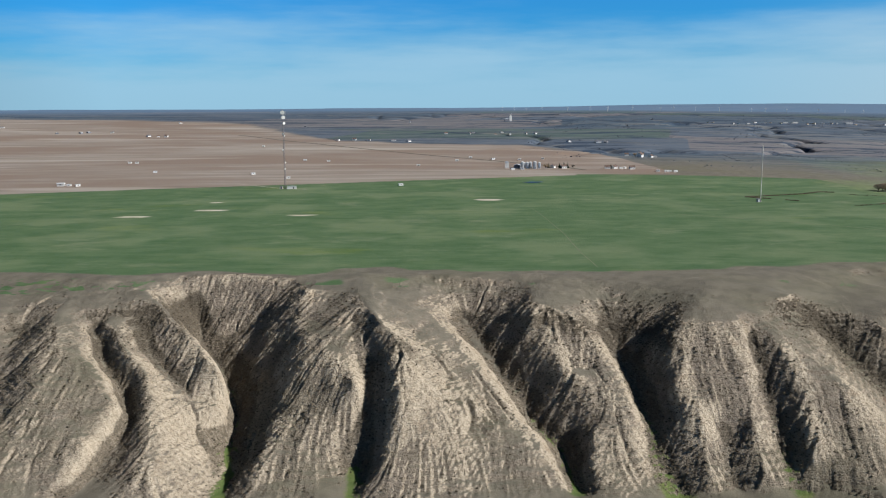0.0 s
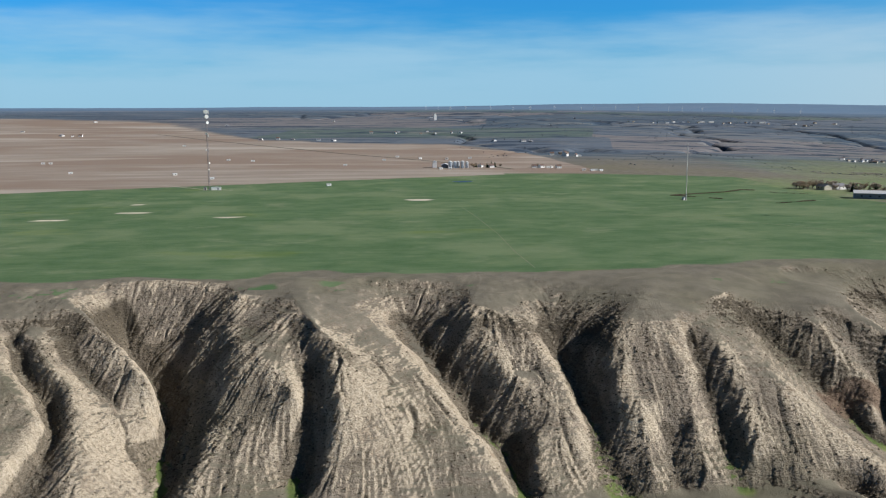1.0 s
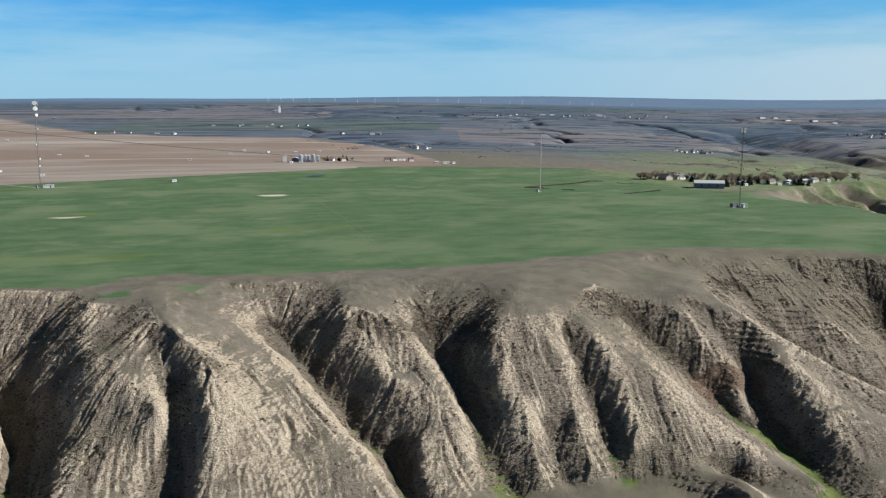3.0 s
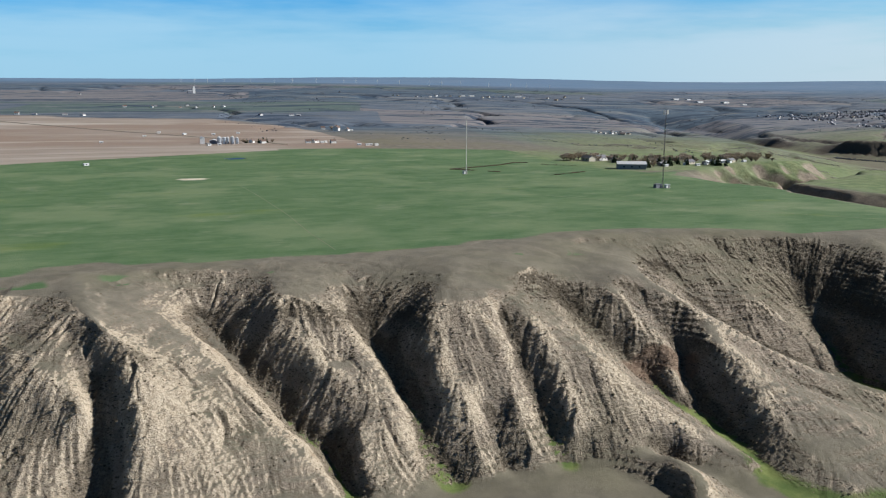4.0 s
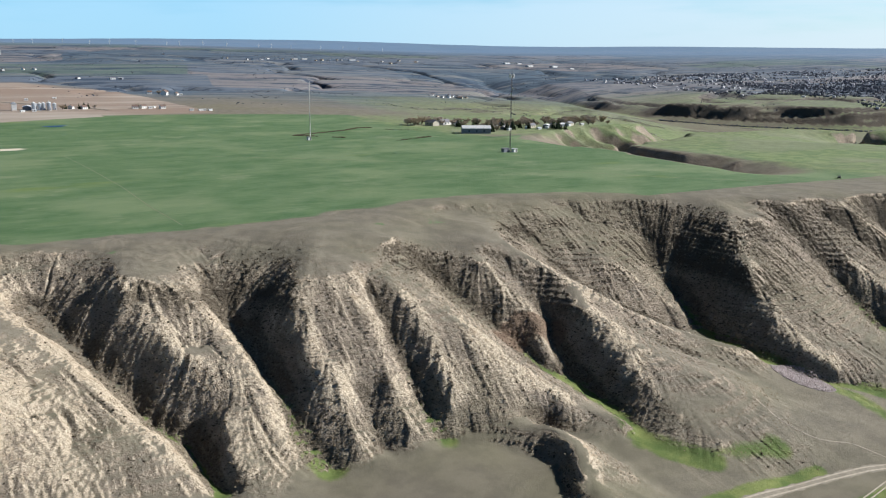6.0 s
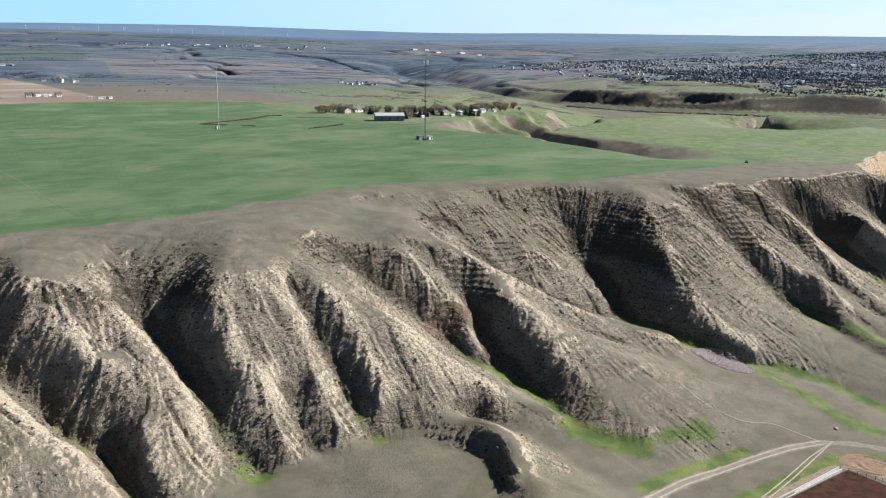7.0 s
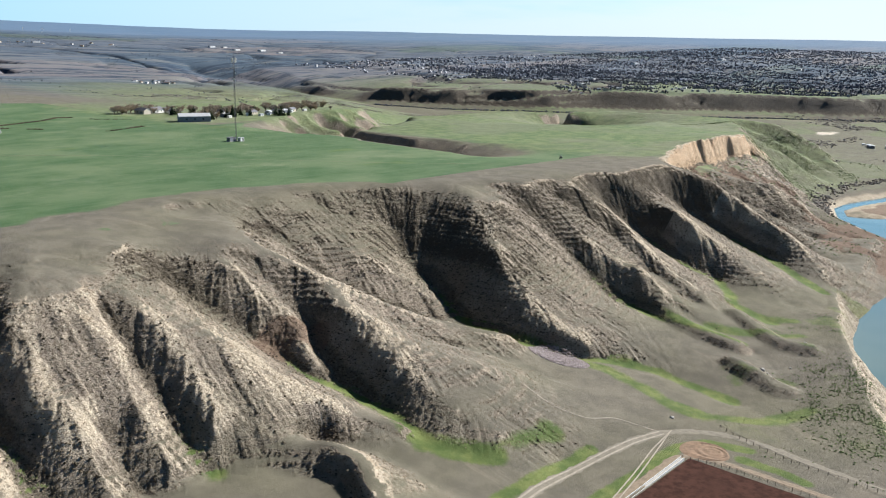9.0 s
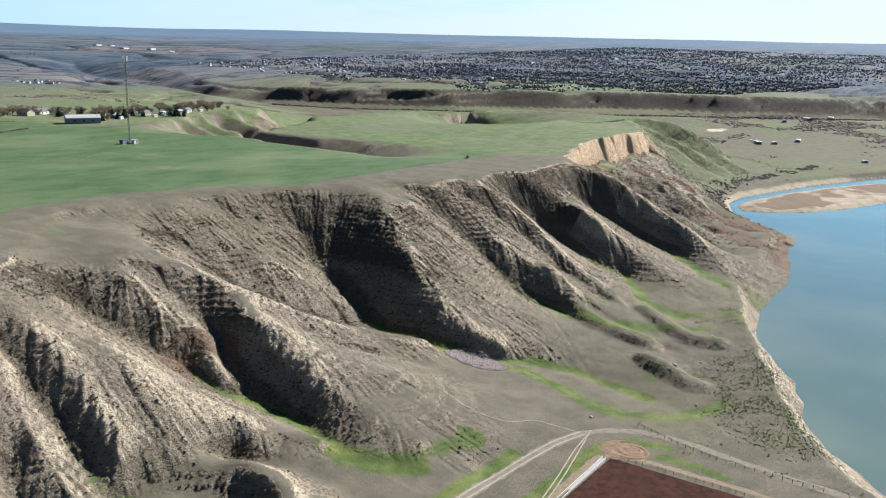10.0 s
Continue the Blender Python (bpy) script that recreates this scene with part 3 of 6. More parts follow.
# the skin, with its folds rounded off: the crests and beds keep their height, their flanks bulge
skin = stretch(scarp, NX, NY, NS, NNX, NNY, sample(wide_z, WX, WY, WS, near_x, near_y))
near_z = blur(skin, 3)
for reach_ in (2, 1):
    left = [[(*p[:2], h) for p, h in zip(q, q[:, 2] - sample(near_z, NX, NY, NS, q[:, 0], q[:, 1]))] for q in (dense(line, 3.0) for line in scarp)]
    near_z = near_z + blur(stretch(left, NX, NY, NS, NNX, NNY, 0.0), reach_)

# the brink itself is worn round
worn = smooth(-12, -3, near_z) * smooth(-30, 150, near_x) * smooth(545, 525, near_x) * smooth(440, 425, near_y)
near_z = near_z + 0.85 * worn * (blur(near_z, 7) - near_z)

# crests and gullies wander a little
near_z = sample(near_z, NX, NY, NS, near_x + 2.2 * fractal(near_x, near_y, 17, 3, 45), near_y + 2.2 * fractal(near_x, near_y, 17, 3, 46))
# hollows lie below the mean of the ground round them, ribs above it
block = 10
coarse = near_z[: NNY // block * block, : NNX // block * block].reshape(NNY // block, block, NNX // block, block).mean((1, 3))
for _ in range(3):
    q = np.pad(coarse, 1, mode="edge")
    coarse = (q[:-2, 1:-1] + q[2:, 1:-1] + q[1:-1, :-2] + q[1:-1, 2:] + q[1:-1, 1:-1]) / 5
hollow = sample(coarse, NX + NS * block / 2, NY + NS * block / 2, NS * block, near_x, near_y) - near_z

# weathering: rills down the fall line, terracettes along the contour, lumps
gy, gx = np.gradient(near_z, NS)
steep = np.hypot(gx, gy)
slope = smooth(0.18, 0.55, steep)
soft_z = near_z.copy()
for _ in range(26):
    q = np.pad(soft_z, 1, mode="edge")
    soft_z = (q[:-2, 1:-1] + q[2:, 1:-1] + q[1:-1, :-2] + q[1:-1, 2:]) / 4
fy, fx = np.gradient(soft_z, NS)
fl = np.hypot(fx, fy) + 1e-6
fx, fy = fx / fl, fy / fl


def along_fall(fields):
    """Fields smeared down the fall line over some steps each, so that they streak as rills do; spread 1."""
    totals = [f.copy() for f, _ in fields]
    for sign in (-1, 1):
        i, j = nx_.copy(), ny_.copy()
        px_, py_ = nx_.astype(np.float32), ny_.astype(np.float32)
        for k in range(max(n for _, n in fields)):
            px_, py_ = px_ + sign * fx[j, i], py_ + sign * fy[j, i]
            i, j = np.clip(px_.round().astype(int), 0, NNX - 1), np.clip(py_.round().astype(int), 0, NNY - 1)
            for t, (f, n) in zip(totals, fields):
                if k < n:
                    t += f[j, i]
    return [t / t.std() for t in totals]


fx, fy = fx.astype(np.float32), fy.astype(np.float32)
rill, broad, veins, hairs = along_fall([(rng.uniform(-1, 1, near_z.shape), 16), (fractal(near_x, near_y, 6.0, 2, 11), 26), (fractal(near_x, near_y, 13.0, 2, 15), 34), (fractal(near_x, near_y, 5.0, 2, 25), 22)])
lump = fractal(near_x, near_y, 16, 4, 12)
wander = 2.5 * fractal(near_x, near_y, 30, 2, 14) + 1.2 * fractal(near_x, near_y, 7, 2, 17)
terrace = np.sin(soft_z * 2 * math.pi / 1.75 + wander) * smooth(-0.35, 0.3, fractal(near_x, near_y, 18, 2, 18))
low = 0.35 + 0.65 * smooth(-6, -30, near_z)
crack = np.exp(-((veins / 0.08) ** 2)) * smooth(-0.3, 0.2, fractal(near_x, near_y, 45, 2, 16))
crack = crack + 0.7 * np.exp(-((hairs / 0.1) ** 2)) * smooth(-0.2, 0.2, fractal(near_x, near_y, 30, 2, 26))
# slumped hollows below the rim, hummocks on the slipped ground at the bench's end
slump = -0.7 * smooth(0.1, 0.5, fractal(near_x, near_y, 13, 2, 27)) * smooth(-0.8, -4, near_z) * smooth(-20, -12, near_z)
slipped = smooth(535, 575, near_x) * smooth(362, 345, near_y) * smooth(-12, -20, near_z) * smooth(-64, -58, near_z)
slump = slump + slipped * (3.6 * fractal(near_x, near_y, 24, 4, 28) + 1.8 * np.abs(fractal(near_x, near_y, 9, 3, 29)))
flute = smooth(530, 545, near_x) * smooth(-22, -17, near_z) * smooth(0.9, 1.3, steep)
rough = rng.uniform(-1, 1, near_z.shape)
calm = 1 - 0.72 * smooth(20, 170, near_x) * smooth(560, 520, near_x)
detail = slope * (0.19 * np.clip(rill, -2, 2) + (0.24 + 1.0 * flute) * np.clip(broad, -2.2, 2.2) + (0.22 - 0.1 * smooth(120, 60, near_x)) * terrace * low - 1.35 * calm * crack + slump) + calm * (0.15 + 1.2 * slope) * lump + 0.17 * slope * rough
# a ragged, hummocky brink
brow = smooth(1.2, -0.5, near_z) * smooth(-7, -2, near_z) * smooth(0.06, 0.2, steep)
detail = detail + brow * calm * (0.6 * fractal(near_x, near_y, 7, 3, 34) - 0.4 * np.abs(fractal(near_x, near_y, 4, 2, 35)))
near_z = near_z + detail * smooth(-66, -60, near_z)


# ---- ground sheet ----
def graded(parts):
    """Net lines from (start, end, step at start, step at end) stretches."""
    out = [parts[0][0]]
    for a, b, s0, s1 in parts:
        p = a
        while p < b - 1e-6:
            p = min(b, p + s0 + (s1 - s0) * (p - a) / (b - a))
            out.append(p)
    return np.array(out)


def near_line(lines, x, y, reach):
    """Distance to the nearest of some broken lines, up to reach."""
    out = np.full(np.shape(x), float(reach))
    for line in lines:
        line = np.array(line, float)
        box = (x > line[:, 0].min() - reach) & (x < line[:, 0].max() + reach) & (y > line[:, 1].min() - reach) & (y < line[:, 1].max() + reach)
        px_, py_ = x[box], y[box]
        d = out[box]
        for a, b in zip(line[:-1], line[1:]):
            ab = (b - a)[:2]
            s = np.clip(((px_ - a[0]) * ab[0] + (py_ - a[1]) * ab[1]) / (ab @ ab + 1e-9), 0, 1)
            d = np.minimum(d, np.hypot(px_ - a[0] - s * ab[0], py_ - a[1] - s * ab[1]))
        out[box] = d
    return out


def inside(poly, x, y):
    hit = np.zeros(np.shape(x), bool)
    for (xa, ya), (xb, yb) in zip(poly, poly[1:] + poly[:1]):
        hit ^= ((ya > y) != (yb > y)) & (x < (xb - xa) * (y - ya) / (yb - ya + 1e-9) + xa)
    return hit


reach = [(640, 215), (662, 221), (689, 250), (730, 286), (772, 302), (812, 300), (870, 284), (940, 262), (1010, 232), (1120, 180), (1300, 60), (1300, -700), (300, -700), (300, 40), (420, 150), (560, 190)]
shoal = [(744, 280), (752, 262), (770, 238), (815, 212), (866, 192), (940, 168), (1060, 120), (1075, 150), (985, 218), (930, 246), (860, 272), (800, 287), (768, 290)]


# low ribs and cracks on the toes of the spurs
toe_ribs = [[(359, 268, 0), (348, 251, 0), (341, 235, 0), (339, 223, 0), (338, 210, 0)], [(375, 223, 0), (365, 210, 0), (359, 199, 0), (360, 187, 0)], [(319, 201, 0), (315, 192, 0), (311, 180, 0)]]
hair = [[(341, 262, 0), (319, 239, 0), (304, 223, 0), (288, 208, 0)], [(281, 262, 0), (279, 243, 0), (276, 228, 0), (267, 212, 0)], [(205, 262, 0), (214, 240, 0), (220, 222, 0)], [(232, 262, 0), (240, 244, 0), (246, 226, 0)], [(300, 250, 0), (306, 232, 0), (308, 214, 0)]]
wiggle = 1.5 * fractal(near_x, near_y, 9, 3, 61)
near_z = near_z + 2.4 * smooth(9.0, 0.5, near_line(toe_ribs, near_x - 3, near_y, 14) + wiggle) - 0.12 * smooth(1.3, 0.2, near_line(hair, near_x + 1.6 * wiggle, near_y, 8))


def land(x, y):
    """Height of the ground."""
    x, y = np.asarray(x, float), np.asarray(y, float)
    z = upland(x, y)
    inside = (x > WX) & (x < WX + WS * (WNX - 1)) & (y > WY) & (y < WY + WS * (WNY - 1))
    bend = 9 * smooth(980, 1100, x)
    fold = 15 * smooth(470, 510, x) * smooth(440, 480, y) * smooth(1000, 900, x)
    mid = sample(wide_z, WX, WY, WS, x + bend * fractal(x, y, 150, 3, 23) + fold * fractal(x, y, 60, 3, 36), y + bend * fractal(x, y, 150, 3, 24) + fold * fractal(x, y, 60, 3, 37))
    rolling = smooth(560, 760, np.hypot(x - 150, y - 450)) * (smooth(700, 950, y) * smooth(420, 600, x) + smooth(440, 560, x) * (y > 380))
    mid = mid + 3.2 * np.clip(rolling, 0, 1) * fractal(x, y, 150, 5, 21) * smooth(-66, -56, mid)
    mid = mid + 0.5 * fractal(x, y, 120, 3, 22) * smooth(-8, -1, mid)
    z = np.where(inside, mid, z)
    # brushy draws across the plain
    wild = smooth(1050, 1400, np.hypot(x, y)) * smooth(3600, 2600, np.hypot(x, y)) * smooth(-300, 100, x + 0.4 * y - 900) * (z > -35)
    z = z - 9 * wild * np.exp(-(fractal(x, y, 420, 4, 26) / 0.04) ** 2)
    z = z - 5 * wild * np.exp(-(fractal(x, y, 170, 3, 38) / 0.07) ** 2) * smooth(-0.2, 0.3, fractal(x, y, 500, 2, 39))
    close = (x > NX + 1) & (x < NX + NS * (NNX - 2)) & (y > NY + 1) & (y < NY + NS * (NNY - 2))
    return np.where(close, sample(near_z, NX, NY, NS, x, y), z)


def survey(xs, ys):
    """Height and land cover (shares from 0 to 1) over a net of places."""
    GX, GY = np.meshgrid(xs, ys)
    GZ = land(GX, GY)
    outer = (GX < WX + 1) & (GY < 300)
    GZ = np.where((GY < WY + 1) | outer, np.where(GX > 4000, GZ, -56.0 + 2 * fractal(GX, GY, 300, 3, 4)), GZ)
    # the river bed and its gravel bar
    far_side = GX > 632
    wet = inside(reach, GX, GY) & far_side
    dry_bar = inside(shoal, GX, GY)
    to_shore = near_line([reach + reach[:1], shoal + shoal[:1]], GX, GY, 24.0)
    GZ = np.where(wet & ~dry_bar, np.minimum(GZ, -65.6 - 3.4 * smooth(0, 8, to_shore)), GZ)
    GZ = np.where(dry_bar & far_side, -65.4 + 1.6 * smooth(0, 12, to_shore) + 0.4 * fractal(GX, GY, 18, 3, 41), GZ)
    GZ = np.where(far_side & ~wet & (GZ < -64) & (GX < 1250) & (GY > -100), -64.0 + 0.3 * fractal(GX, GY, 20, 2, 42), GZ)
    GZ = np.where(far_side & ~wet & (to_shore < 23.5) & (GX < 1250) & (GY > -100), np.minimum(GZ, -65.8 + 0.4 * to_shore + 0.3 * fractal(GX, GY, 12, 2, 43)), GZ)


    # land cover, as shares from 0 to 1; clay and brush also mimic sun and shade
    sy, sx = np.gradient(GZ, ys, xs)
    tilt = np.hypot(sx, sy)
    n1, n2, n3 = fractal(GX, GY, 60, 4, 31), fractal(GX, GY, 14, 3, 32), fractal(GX, GY, 240, 3, 33)
    # how far back from the scarp's brink: smear of the steep ground
    rim_line = [scarp[0], scarp[1], scarp[2], wide[3], wide[7], wide[8], [(48, 374, 0), (54, 391, 0)], [(115, 374, 0), (134, 388, 0)], [(138, 352, 0), (134, 388, 0)], [(-36, 383, 0), (-35, 405, 0)], [(190, 358, 0), (195, 406, 0)]]
    brink = near_line(rim_line, GX, GY, 60)
    field_edge = 0.312 * (GX + 406) + 813
    bench = smooth(-9, -4, GZ) * smooth(0.22, 0.1, tilt)
    crop = bench * smooth(5, 17, brink + 8 * smooth(230, 340, GX) + 6 * smooth(-40, -80, GX) + 5 * n2 + 3 * n1 - 5 * smooth(40, 130, GX) * smooth(260, 120, GX)) * np.where(GX < 150, smooth(2, -2, GY - field_edge), smooth(1030, 980, GY + 0.2 * (GX - 150))) * (GY > 380) * smooth(1000, 900, GX)
    crop = crop * np.where(GX > 400, smooth(690, 640, GY - 0.25 * (GX - 400)), 1)
    R = np.hypot(GX, GY)
    far_edge = np.interp(GX, (-1500, -900, -476, -327, -191, -21, 136, 230, 256, 270), (2700, 2500, 2233, 1927, 1660, 1570, 1545, 1445, 1267, 900))
    fallow = (GY > 380) * np.where(GX < 150, smooth(-2, 2, GY - field_edge), smooth(990, 1010, GY)) * smooth(25, -25, GY - far_edge + 30 * n1)
    bed_d = near_line(beds, GX, GY, 40)
    foot = smooth(-24, -43, GZ) * smooth(0.75, 0.3, tilt)
    green = foot * smooth(6.5, 1.8, bed_d - 2.5 * n2) * (GY < 420)
    verges = [[(150, 188, 0), (199, 186, 0), (220, 185.5, 0), (237, 185.3, 0), (247, 180, 0), (251, 168, 0)], [(165, 206, 0), (180, 205.5, 0), (213, 204, 0)], [(243, 166, 0), (243, 154, 0), (241, 146, 0)]]
    meadow = [[(262, 285, 0), (268, 268, 0), (273, 250, 0), (277, 236, 0), (274, 222, 0), (268, 205, 0), (268, 190, 0), (279, 174, 0), (302, 164, 0)], [(170, 238, 0), (186, 222, 0), (208, 216, 0)], [(352, 225, 0), (366, 205, 0), (380, 195, 0)], [(395, 235, 0), (392, 215, 0), (400, 205, 0)]]
    green = np.maximum(green, smooth(6.5, 1.0, near_line(meadow, GX, GY, 30) + 4 * n2) * 0.85)
    green = np.maximum(green, smooth(4.0, 1.2, near_line(verges, GX, GY, 8) + 1.2 * n2) * 0.95)
    green = np.maximum(green, 0.62 * smooth(-0.1, 0.4, n2 + 0.7 * n1) * smooth(225, 300, GX) * smooth(225, 200, GY) * (GZ < -52) * (GX < 480))
    green = np.maximum(green, 0.5 * smooth(-0.05, 0.4, n1) * (GX > 700) * (GX < 2000) * (GZ < -18) * smooth(0.3, 0.1, tilt))
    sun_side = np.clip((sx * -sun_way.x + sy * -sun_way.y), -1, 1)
    # pale clay only on slopes that face the sun, which lightens their lit sides
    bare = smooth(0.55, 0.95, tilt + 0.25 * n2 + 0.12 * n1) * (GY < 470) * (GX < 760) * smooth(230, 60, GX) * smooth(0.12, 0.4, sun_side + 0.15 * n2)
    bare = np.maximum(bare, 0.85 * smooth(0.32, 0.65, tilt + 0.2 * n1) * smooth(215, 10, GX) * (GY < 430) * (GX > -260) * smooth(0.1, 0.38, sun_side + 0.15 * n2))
    bare = np.maximum(bare, 1.2 * smooth(0.8, 1.15, tilt) * smooth(520, 545, GX) * (GY > 335) * (GY < 480) * (GX < 800))
    bare = np.maximum(bare, 0.6 * smooth(0.45, 0.9, tilt + 0.3 * n2) * smooth(540, 580, GX) * (GX < 730) * (GY < 370))
    red_bank = near_line([[(163, 302, 0), (172, 306, 0), (180, 300, 0)]], GX, GY, 14)
    bare = np.maximum(bare, smooth(9, 4, red_bank + 3 * n2))
    bank_line = [[(252, 90, 0), (273, 111, 0), (296, 127, 0), (318, 141, 0), (350, 154, 0), (381, 171, 0), (430, 189, 0), (470, 198, 0), (530, 202, 0), (600, 216, 0), (640, 226, 0)]]
    bare = np.maximum(bare, 0.6 * smooth(500, 430, GX) * smooth(9, 5, near_line(bank_line, GX, GY, 20) + 4 * n2) * smooth(-57.5, -59, GZ))
    bar_bare = np.where(dry_bar, 0.75 + 0.25 * n2, 0) + 0.9 * (far_side & ~dry_bar) * smooth(12, 2, to_shore) * (GZ > -66)
    bare = np.maximum(bare, bar_bare)
    spots = [(-220, 629, 11, 4.5), (-176, 667, 12, 5.5), (-185, 722, 8, 4.5), (-102, 633, 11, 3.5), (38, 733, 10, 8), (1340, 488, 30, 16)]
    sand = np.zeros(GX.shape)
    for cx, cy, ax, ay in spots:
        sand = np.maximum(sand, smooth(1.15, 0.75, np.hypot((GX - cx) / ax, (GY - cy) / (0.8 * ay)) + 0.45 * n2))
    in_net = (GX > NX) & (GX < NX + NS * (NNX - 1)) & (GY > NY) & (GY < NY + NS * (NNY - 1))
    dip = np.where(in_net, sample(hollow, NX, NY, NS, GX, GY), 0)
    bare = np.maximum(bare, 0.8 * smooth(0.4, 1.6, -dip + 0.5 * n2) * smooth(0.25, 0.5, tilt))
    # dark brush in hollows and under the rim; it also deepens their shade
    brush = 0.6 * smooth(0.1, 1.6, dip + 0.9 * n2) * smooth(0.25, 0.45, tilt) * smooth(-54, -46, GZ) + 0.72 * smooth(-1, -4, GZ) * smooth(-22, -10, GZ) * smooth(0.35, 0.6, tilt) * smooth(-0.2, 0.3, n1 + 0.4 * n2) * (GY < 430) * smooth(535, 515, GX)
    # shade put into the colour: brush on steep faces turned from the sun
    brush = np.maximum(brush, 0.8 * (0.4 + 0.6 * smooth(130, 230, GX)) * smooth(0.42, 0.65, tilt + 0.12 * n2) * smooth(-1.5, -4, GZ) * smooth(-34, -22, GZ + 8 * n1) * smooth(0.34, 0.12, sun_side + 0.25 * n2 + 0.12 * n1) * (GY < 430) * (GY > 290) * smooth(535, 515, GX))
    slid = smooth(540, 575, GX) * smooth(363, 350, GY) * smooth(-15, -20, GZ) * (GZ > -64) * (GX < 735)
    brush = np.maximum(brush, slid * (0.45 + 0.5 * n2))
    mud = np.maximum(slid * smooth(0.0, 0.5, n1 + 0.5 * n2), smooth(9, 4, red_bank + 3 * n2) * 0.8)
    mud = np.maximum(mud, np.where(dry_bar, 1.1 * smooth(5, 14, to_shore + 6 * n2) * smooth(-0.35, 0.15, n1), 0))
    mud = np.maximum(mud, smooth(520, 580, GX) * smooth(-61, -62.5, GZ) * (GX < 700) * (GY < 260) * 0.9)
    # the far bluffs' shaded faces are darkened by the brush colour
    brush = np.maximum(brush, 0.85 * smooth(0.2, 0.4, tilt + 0.1 * n1) * smooth(960, 1040, GX) * (GZ < -14) * (GY < 1400))
    bare = bare * (1 - 0.35 * smooth(-85, -125, GX)) * (1 - 0.6 * np.clip(brush, 0, 1))
    rill_g = np.where((GX > NX) & (GX < NX + NS * (NNX - 1)) & (GY > NY) & (GY < NY + NS * (NNY - 1)), 0.5 + 0.22 * sample(np.clip(rill * 0.6 + broad * 0.8 - 1.6 * crack, -2.3, 2), NX, NY, NS, GX, GY), 0.5 + 0.5 * n2)
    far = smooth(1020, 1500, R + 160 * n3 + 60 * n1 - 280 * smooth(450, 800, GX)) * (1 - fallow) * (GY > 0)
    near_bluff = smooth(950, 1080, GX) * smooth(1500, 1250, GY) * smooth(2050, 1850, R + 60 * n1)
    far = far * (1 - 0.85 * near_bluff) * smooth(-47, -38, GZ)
    pasture = np.clip(smooth(470, 530, GX + 12 * n1) * smooth(330, 360, GY) * (1 - 0.6 * smooth(760, 980, GY + 30 * n1)) + smooth(640, 720, GY) * smooth(330, 430, GX) * (1 - 0.75 * smooth(860, 1000, GY + 20 * n1)), 0, 1) * 0.85 * np.where(GY > 470, smooth(1.2, 0.6, tilt), smooth(0.55, 0.25, tilt))
    pasture = np.maximum(pasture, 0.16 * smooth(960, 1060, GY) * smooth(240, 380, GX + 30 * n1)) * (GZ > -50)
    pasture = np.maximum(pasture, near_bluff * 0.38 * smooth(0.5, 0.25, tilt))
    pasture = np.maximum(pasture, 0.62 * smooth(712, 760, GX) * smooth(985, 930, GX) * smooth(-63, -58, GZ) * (GY > 290) * (GY < 520) * smooth(1.3, 0.8, tilt + 0.3 * n2))
    pasture = np.maximum(pasture, 0.6 * smooth(-0.35, 0.25, n1 + 0.4 * n3) * smooth(900, 960, GX) * smooth(-44, -49, GZ) * (GZ > -63))
    pasture = pasture * (1 - 0.9 * smooth(980, 1040, GX) * smooth(0.15, 0.4, tilt) * (GY < 1400))
    return {"xs": xs, "ys": ys, "z": GZ, "tilt": tilt, "crop": crop, "fallow": fallow, "green": green, "bare": bare, "rill": rill_g, "sand": sand, "far": far, "pasture": pasture, "brush": brush, "mud": mud, "ochre": smooth(520, 540, GX) * smooth(0.7, 1.05, tilt) * (GY > 330) * (GY < 480) * (GX < 800) * smooth(-30, -24, GZ), "valley": smooth(-45, -50, GZ) * smooth(680, 760, GX) * (1 - np.clip(mud, 0, 1)), "shady": smooth(-0.05, 0.25, -sun_side)}



# the wide sheet has a gap that a finer net fills to its very edge
BX0, BX1, BY0, BY1 = -200.0, 736.0, 100.2, 420.0
gxs = graded([(-6000, -900, 250, 60), (-900, BX0, 60, 5), (BX0, BX1, 3.0, 3.0), (BX1, 1100, 3.0, 5), (1100, 2200, 6, 18), (2200, 6000, 20, 130)])
gys = graded([(-6000, -200, 300, 30), (-200, BY0, 30, 3.0), (BY0, BY1, 3.0, 3.0), (BY1, 720, 2.0, 4), (720, 1100, 4, 7), (1100, 2200, 8, 20), (2200, 6000, 22, 130)])
nxs = graded([(BX0, -170, 2.0, 0.7), (-170, 500.2, 0.6, 0.6), (500.2, BX1, 0.7, 1.3)])
nys = graded([(BY0, 165, 1.2, 1.0), (165, 230, 0.8, 0.7), (230, 411.6, 0.6, 0.6), (411.6, BY1, 0.7, 2.0)])
nets = [survey(gxs, gys), survey(nxs, nys)]
ix0, ix1, iy0, iy1 = (int(np.argmin(abs(a - v))) for a, v in ((gxs, BX0), (gxs, BX1), (gys, BY0), (gys, BY1)))
wz, nz = nets[0]["z"], nets[1]["z"]
nz[0], nz[-1] = np.interp(nxs, gxs[ix0:ix1 + 1], wz[iy0, ix0:ix1 + 1]), np.interp(nxs, gxs[ix0:ix1 + 1], wz[iy1, ix0:ix1 + 1])
nz[:, 0], nz[:, -1] = np.interp(nys, gys[iy0:iy1 + 1], wz[iy0:iy1 + 1, ix0]), np.interp(nys, gys[iy0:iy1 + 1], wz[iy0:iy1 + 1, ix1])


